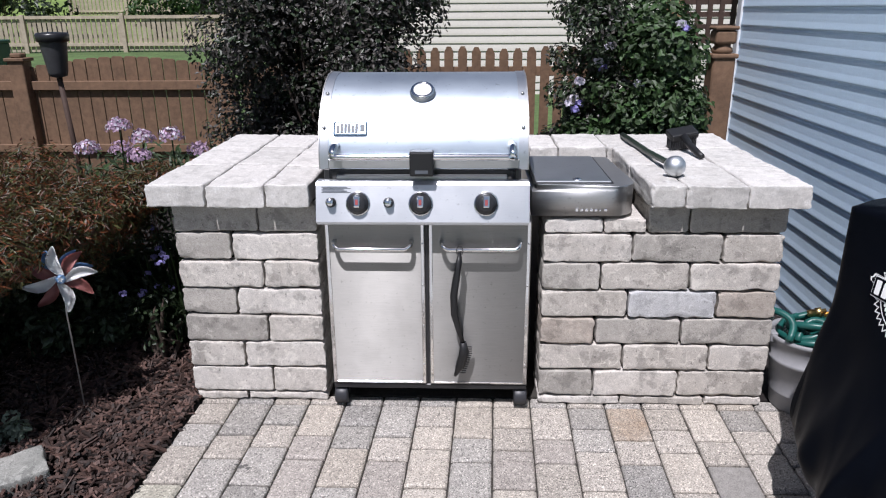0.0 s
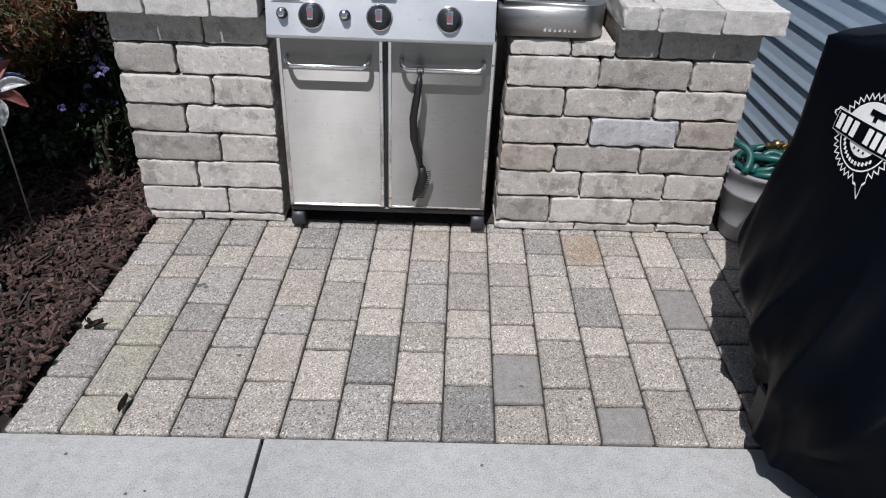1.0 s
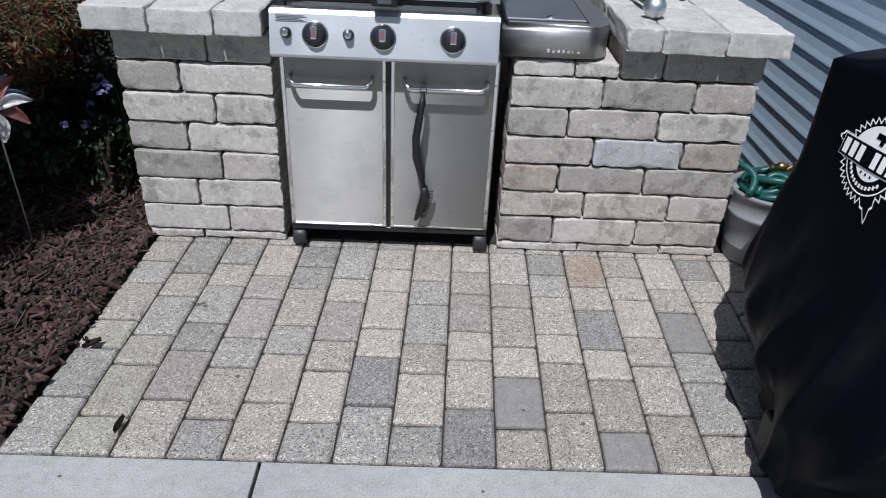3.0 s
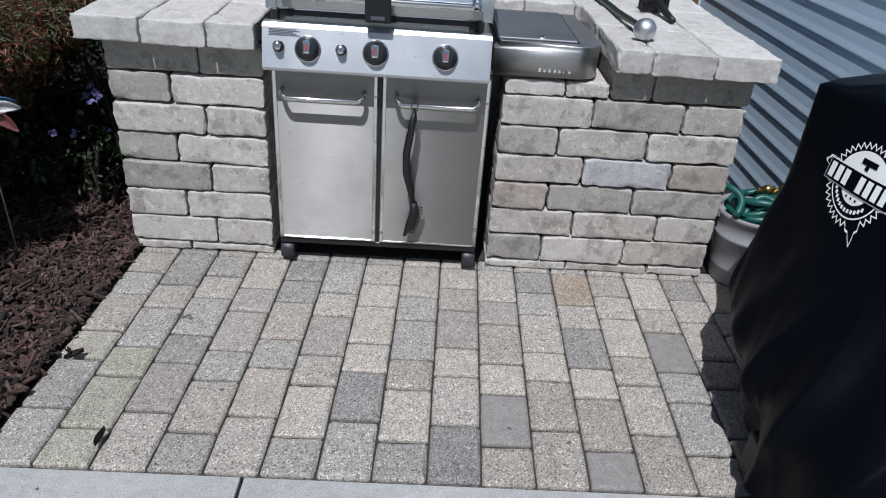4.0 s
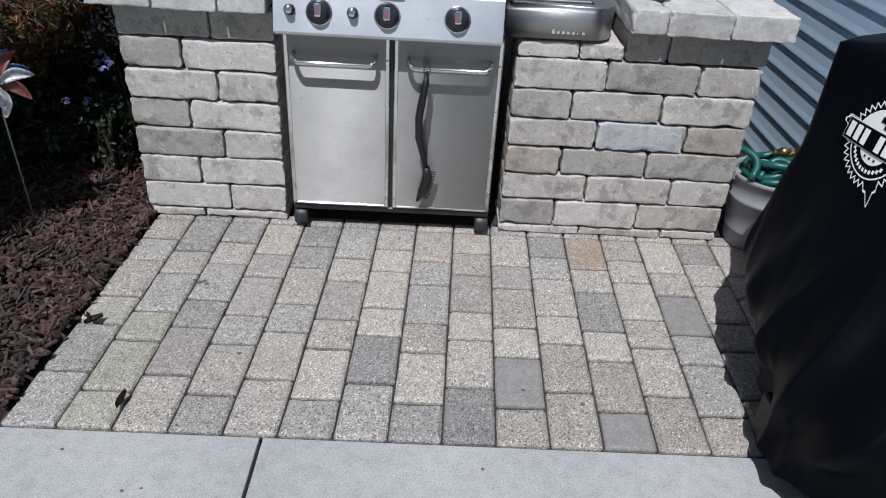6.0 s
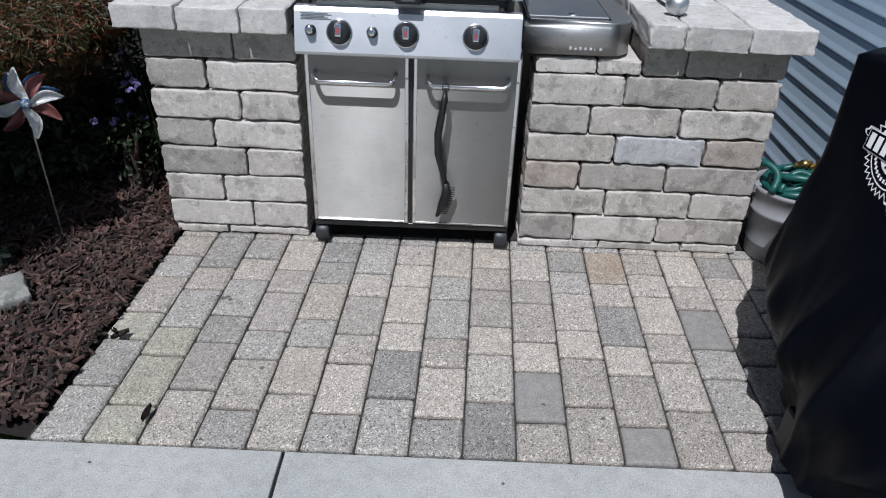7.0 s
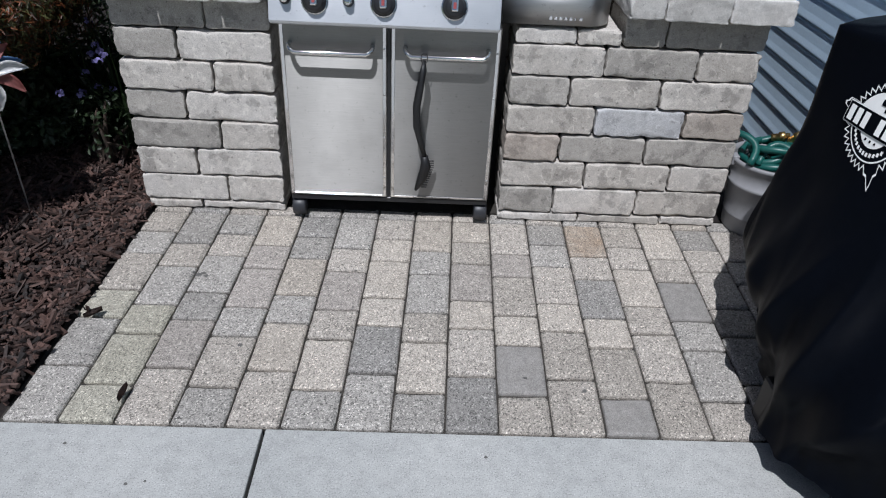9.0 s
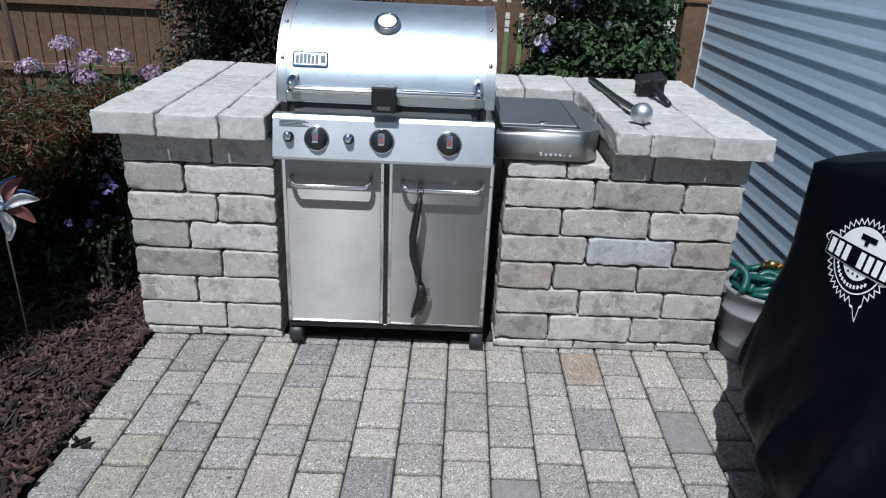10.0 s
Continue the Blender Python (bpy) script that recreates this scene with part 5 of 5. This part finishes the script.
def pinwheel():
    t = thing("pinwheel", "red, white and blue metal pinwheel on a thin stake", "pinwheel", (-1.495, -0.14, 0))
    hub = Vector((0.040, -0.06, 0.618))
    part("stake", tube(bmesh.new(), [(0, 0, -0.03), (0.012, -0.02, 0.22), (0.03, -0.05, 0.48), hub + Vector((0, 0.018, 0))], 0.003, 6), STEEL_DARK, t)
    face = Matrix.Translation(hub) @ look((0, 0, 0), (-0.5, 0.9, -0.25)).to_quaternion().to_matrix().to_4x4()
    cols = [plain("white_enamel", (0.72, 0.72, 0.72), 0.4, 0.2), plain("blue_enamel", (0.15, 0.27, 0.46), 0.4, 0.2), plain("red_enamel", (0.30, 0.115, 0.105), 0.4, 0.2)]
    for tint, r, z, turns in ((0, 0.112, 0.012, (98, 8, -82, 188)), (2, 0.110, 0.0, (52, 145, 228, -32)), (1, 0.104, -0.014, (112, 62, 20))):
        for a in turns:
            bm = bmesh.new()
            rows = []
            for i in range(9):
                u = i / 8
                w = 0.021 * math.sin(math.pi * (0.10 + 0.86 * u)) ** 0.8
                sweep = 0.016 * math.sin(math.pi * u) - 0.008
                rows.append([bm.verts.new((0.012 + r * u, q * w + sweep, z + 0.010 * q * u + 0.012 * abs(q) ** 2 + 0.012 * u)) for q in (-1, -0.5, 0, 0.5, 1)])
            for r0, r1 in zip(rows, rows[1:]):
                for j in range(4):
                    bm.faces.new((r0[j], r0[j + 1], r1[j + 1], r1[j]))
            bmesh.ops.solidify(bm, geom=bm.faces[:], thickness=0.0012)
            bm.transform(face @ pose(0, 0, 0, 0, 0, a))
            part("petal", bm, cols[tint], t, "", True)
    part("hub", lathe(bmesh.new(), [(0.017, 0.01), (0.017, 0.026), (0.01, 0.032)], 14, face), cols[1], t, "blue hub", True)
    bm = bmesh.new()
    plate(bm, [((0.013 if i % 2 == 0 else 0.005) * math.cos(i * math.pi / 5), (0.013 if i % 2 == 0 else 0.005) * math.sin(i * math.pi / 5)) for i in range(10)], 0.033, 0.0345, face)
    part("star", bm, cols[0], t, "white star")


pinwheel()

# far trees on the meadow
for i, (x, y, h, w, mt) in enumerate(((-14.5, 20, 3.2, 1.1, LEAF_DARK), (-12.6, 19, 2.4, 1.0, LEAF_DARK), (-9.3, 19.5, 2.0, 0.9, LEAF_VINE), (-8.0, 21, 2.0, 1.0, LEAF_VINE), (-17.5, 24, 3.0, 1.3, LEAF_VINE), (-7.0, 30, 3.6, 1.8, LEAF_VINE), (-13.5, 33, 3.0, 2.0, LEAF_VINE))):
    z = land(x, y)
    s = shrub("meadow_tree", "small leafy tree beyond the far fence", (x, y, z), lumps((x, y, z + h * 0.55), (w, w, h * 0.42), 16, 600 + i, w * 0.42), 1500, 0.16, [(mt, 1.0)], 700 + i, 6, 0.6)
    s["category"], s["group"] = "tree", "far trees"


# ---- litter and marks on the paving ----
def dead_leaf(x, y, turn, size, seed):
    rng = np.random.default_rng(seed)
    bm = bmesh.new()
    rows = []
    for i in range(6):
        u = i / 5
        w = size * 0.20 * math.sin(math.pi * (0.08 + 0.86 * u))
        rows.append([bm.verts.new((size * (u - 0.5), s * w, 0.004 + 0.016 * abs(s) + 0.012 * u * u + rng.uniform(0, .003))) for s in (-1, 0, 1)])
    for a, b in zip(rows, rows[1:]):
        for j in range(2):
            bm.faces.new((a[j], a[j + 1], b[j + 1], b[j]))
    bmesh.ops.solidify(bm, geom=bm.faces[:], thickness=0.0012)
    ob = tagged(part("dead_leaf", bm, MULCH), "curled brown dead leaf on the pavers", "leaf", group="dead leaves")
    ob.matrix_world = pose(x, y, 0.001, 0, 0, turn)


dead_leaf(-1.03, -0.715, 30, 0.06, 1)
dead_leaf(-1.055, -0.70, -50, 0.045, 3)
dead_leaf(-0.805, -1.065, 80, 0.055, 2)

DAMP = plain("damp_mark", (0.11, 0.105, 0.10), 0.8)


def mark(x, y, r, seed, z=0.0012):
    rng = random.Random(seed)
    bm = bmesh.new()
    plate(bm, [(r * (0.7 + 0.5 * rng.random()) * math.cos(a), r * (0.6 + 0.5 * rng.random()) * math.sin(a)) for a in (k * 2 * math.pi / 12 for k in range(12))], 0, 0.0006)
    ob = tagged(part("drip_mark", bm, DAMP), "small dark drip mark on the paving", "stain", group="drip marks", kind="structure")
    ob.location = (x, y, z)


for i, (x, y, r) in enumerate(((-0.765, -0.462, 0.012), (-0.735, -0.468, 0.010), (-0.748, -0.452, 0.009), (-0.785, -0.448, 0.007), (-0.53, -0.83, 0.008), (0.534, -0.99, 0.008), (0.36, -0.94, 0.006))):
    mark(x, y, r, 20 + i)
rngm = random.Random(31)
for i in range(30):
    a, r = rngm.random() * 6.28, abs(rngm.gauss(0, 0.05))
    mark(-0.640 + r * math.cos(a), -1.485 + r * 0.9 * math.sin(a), 0.004 + 0.007 * rngm.random(), 60 + i, -0.0035)
for x, y, r in ((-0.90, -1.235, 0.005), (-0.695, -1.36, 0.005), (-0.65, -1.35, 0.004), (-0.665, -1.425, 0.006), (0.223, -1.245, 0.005)):
    mark(x, y, r, 99, -0.0035)


# ---- paving stones ----
paving = thing("paver_patio", "patio of tan and grey concrete pavers with dark sandy joints", "paving", (0, 0, 0), kind="structure")
part("sand_bed", boxed(-1.12, 1.72, FRONT + 0.004, 0.06, -0.09, -0.017), JOINT, paving)
S_LEN, R_LEN = 0.152, 0.2275


def paver_mesh(w, length, seed):
    """A paver on its corner: worn, faintly wavy top edges, sheared to the lay of the patio."""
    rng = random.Random(seed)
    bm = bmesh.new()
    ca = 0.011
    rim = []
    for (x0, y0), (x1, y1), (nx, ny) in (((0, 0), (w, 0), (0, 1)), ((w, 0), (w, length), (-1, 0)), ((w, length), (0, length), (0, -1)), ((0, length), (0, 0), (1, 0))):
        span = w if ny else length
        for u in (ca / span, 0.36, 0.66, 1 - ca / span):
            rim.append((x0 + (x1 - x0) * u, y0 + (y1 - y0) * u, nx, ny, (0.0054 if ny else 0.0026) + rng.uniform(-0.0010, 0.0014), rng.choice((0.0, 0.0, 0.0, 0.003))))
    rings = []
    for inset, z, share in ((0.0, -0.06, 0), (0.0, -0.0095, 0), (0.0026, -0.0042, 1), (0.0092, 0.0, 1)):
        ring = []
        for x, y, nx, ny, gap, chip in rim:
            d = gap + inset + chip * share
            lean = inset * 0.8 if (nx, ny) else 0
            cx, cy = w / 2 - x, length / 2 - y
            qx = x + nx * d + (lean * (1 if cx > 0 else -1) * abs(ny) * (1 if abs(cx) > w * 0.4 else 0))
            qy = y + ny * d + (lean * (1 if cy > 0 else -1) * abs(nx) * (1 if abs(cy) > length * 0.4 else 0))
            ring.append(bm.verts.new((qx + SHEAR * qy, qy, z + (rng.uniform(-.0009, .0006) if share else 0))))
        rings.append(ring)
    n = len(rim)
    for r0, r1 in zip(rings, rings[1:]):
        for j in range(n):
            bm.faces.new((r0[j], r0[(j + 1) % n], r1[(j + 1) % n], r1[j]))
    bm.faces.new(rings[-1])
    bm.faces.new(rings[0][::-1])
    return mesh_of(bm, "paver")


# columns from the bed to the house, each from the slab to the counter
TONES = ["ggvtgtt", "vvvgtgd", "tmggtgt", "gtgmmlt", "tlglgdg", "gltmtgg", "gdllltg", "gltggll", "dtlmtll", "tDltmtg", "ttltggt", "DtldtoG", "tttlttt", "tggDtll", "tgtttgl", "gtttgtg", "ttgtgtg", "gttgttg"]
PAVER_MATS = {"t": PAVER_TAN, "l": PAVER_LIGHT, "g": PAVER_GREY, "G": PAVER_GREY, "d": PAVER_DARK, "D": PAVER_SMOOTH, "m": PAVER_MAUVE, "v": PAVER_OLIVE, "o": PAVER_RUST}
kept = {}
rngp = random.Random(77)
for c in range(18):
    lens = [R_LEN, R_LEN, S_LEN, R_LEN, S_LEN, S_LEN, S_LEN] if c % 2 == 0 else [S_LEN, R_LEN, S_LEN, R_LEN, S_LEN, R_LEN, S_LEN]
    v = FRONT
    for i, ln in enumerate(lens):
        end = min(v + ln, 0.05)
        if end - v < 0.02:
            break
        key = (round(end - v, 3), rngp.randrange(3), TONES[c][i])
        if key not in kept:
            kept[key] = paver_mesh(PITCH, end - v, len(kept))
        ob = part("paver", kept[key], PAVER_MATS[TONES[c][i]], paving)
        ob.location = ((c - 7) * PITCH + SHEAR * v, v, rngp.uniform(-.0012, .0012))
        v = end
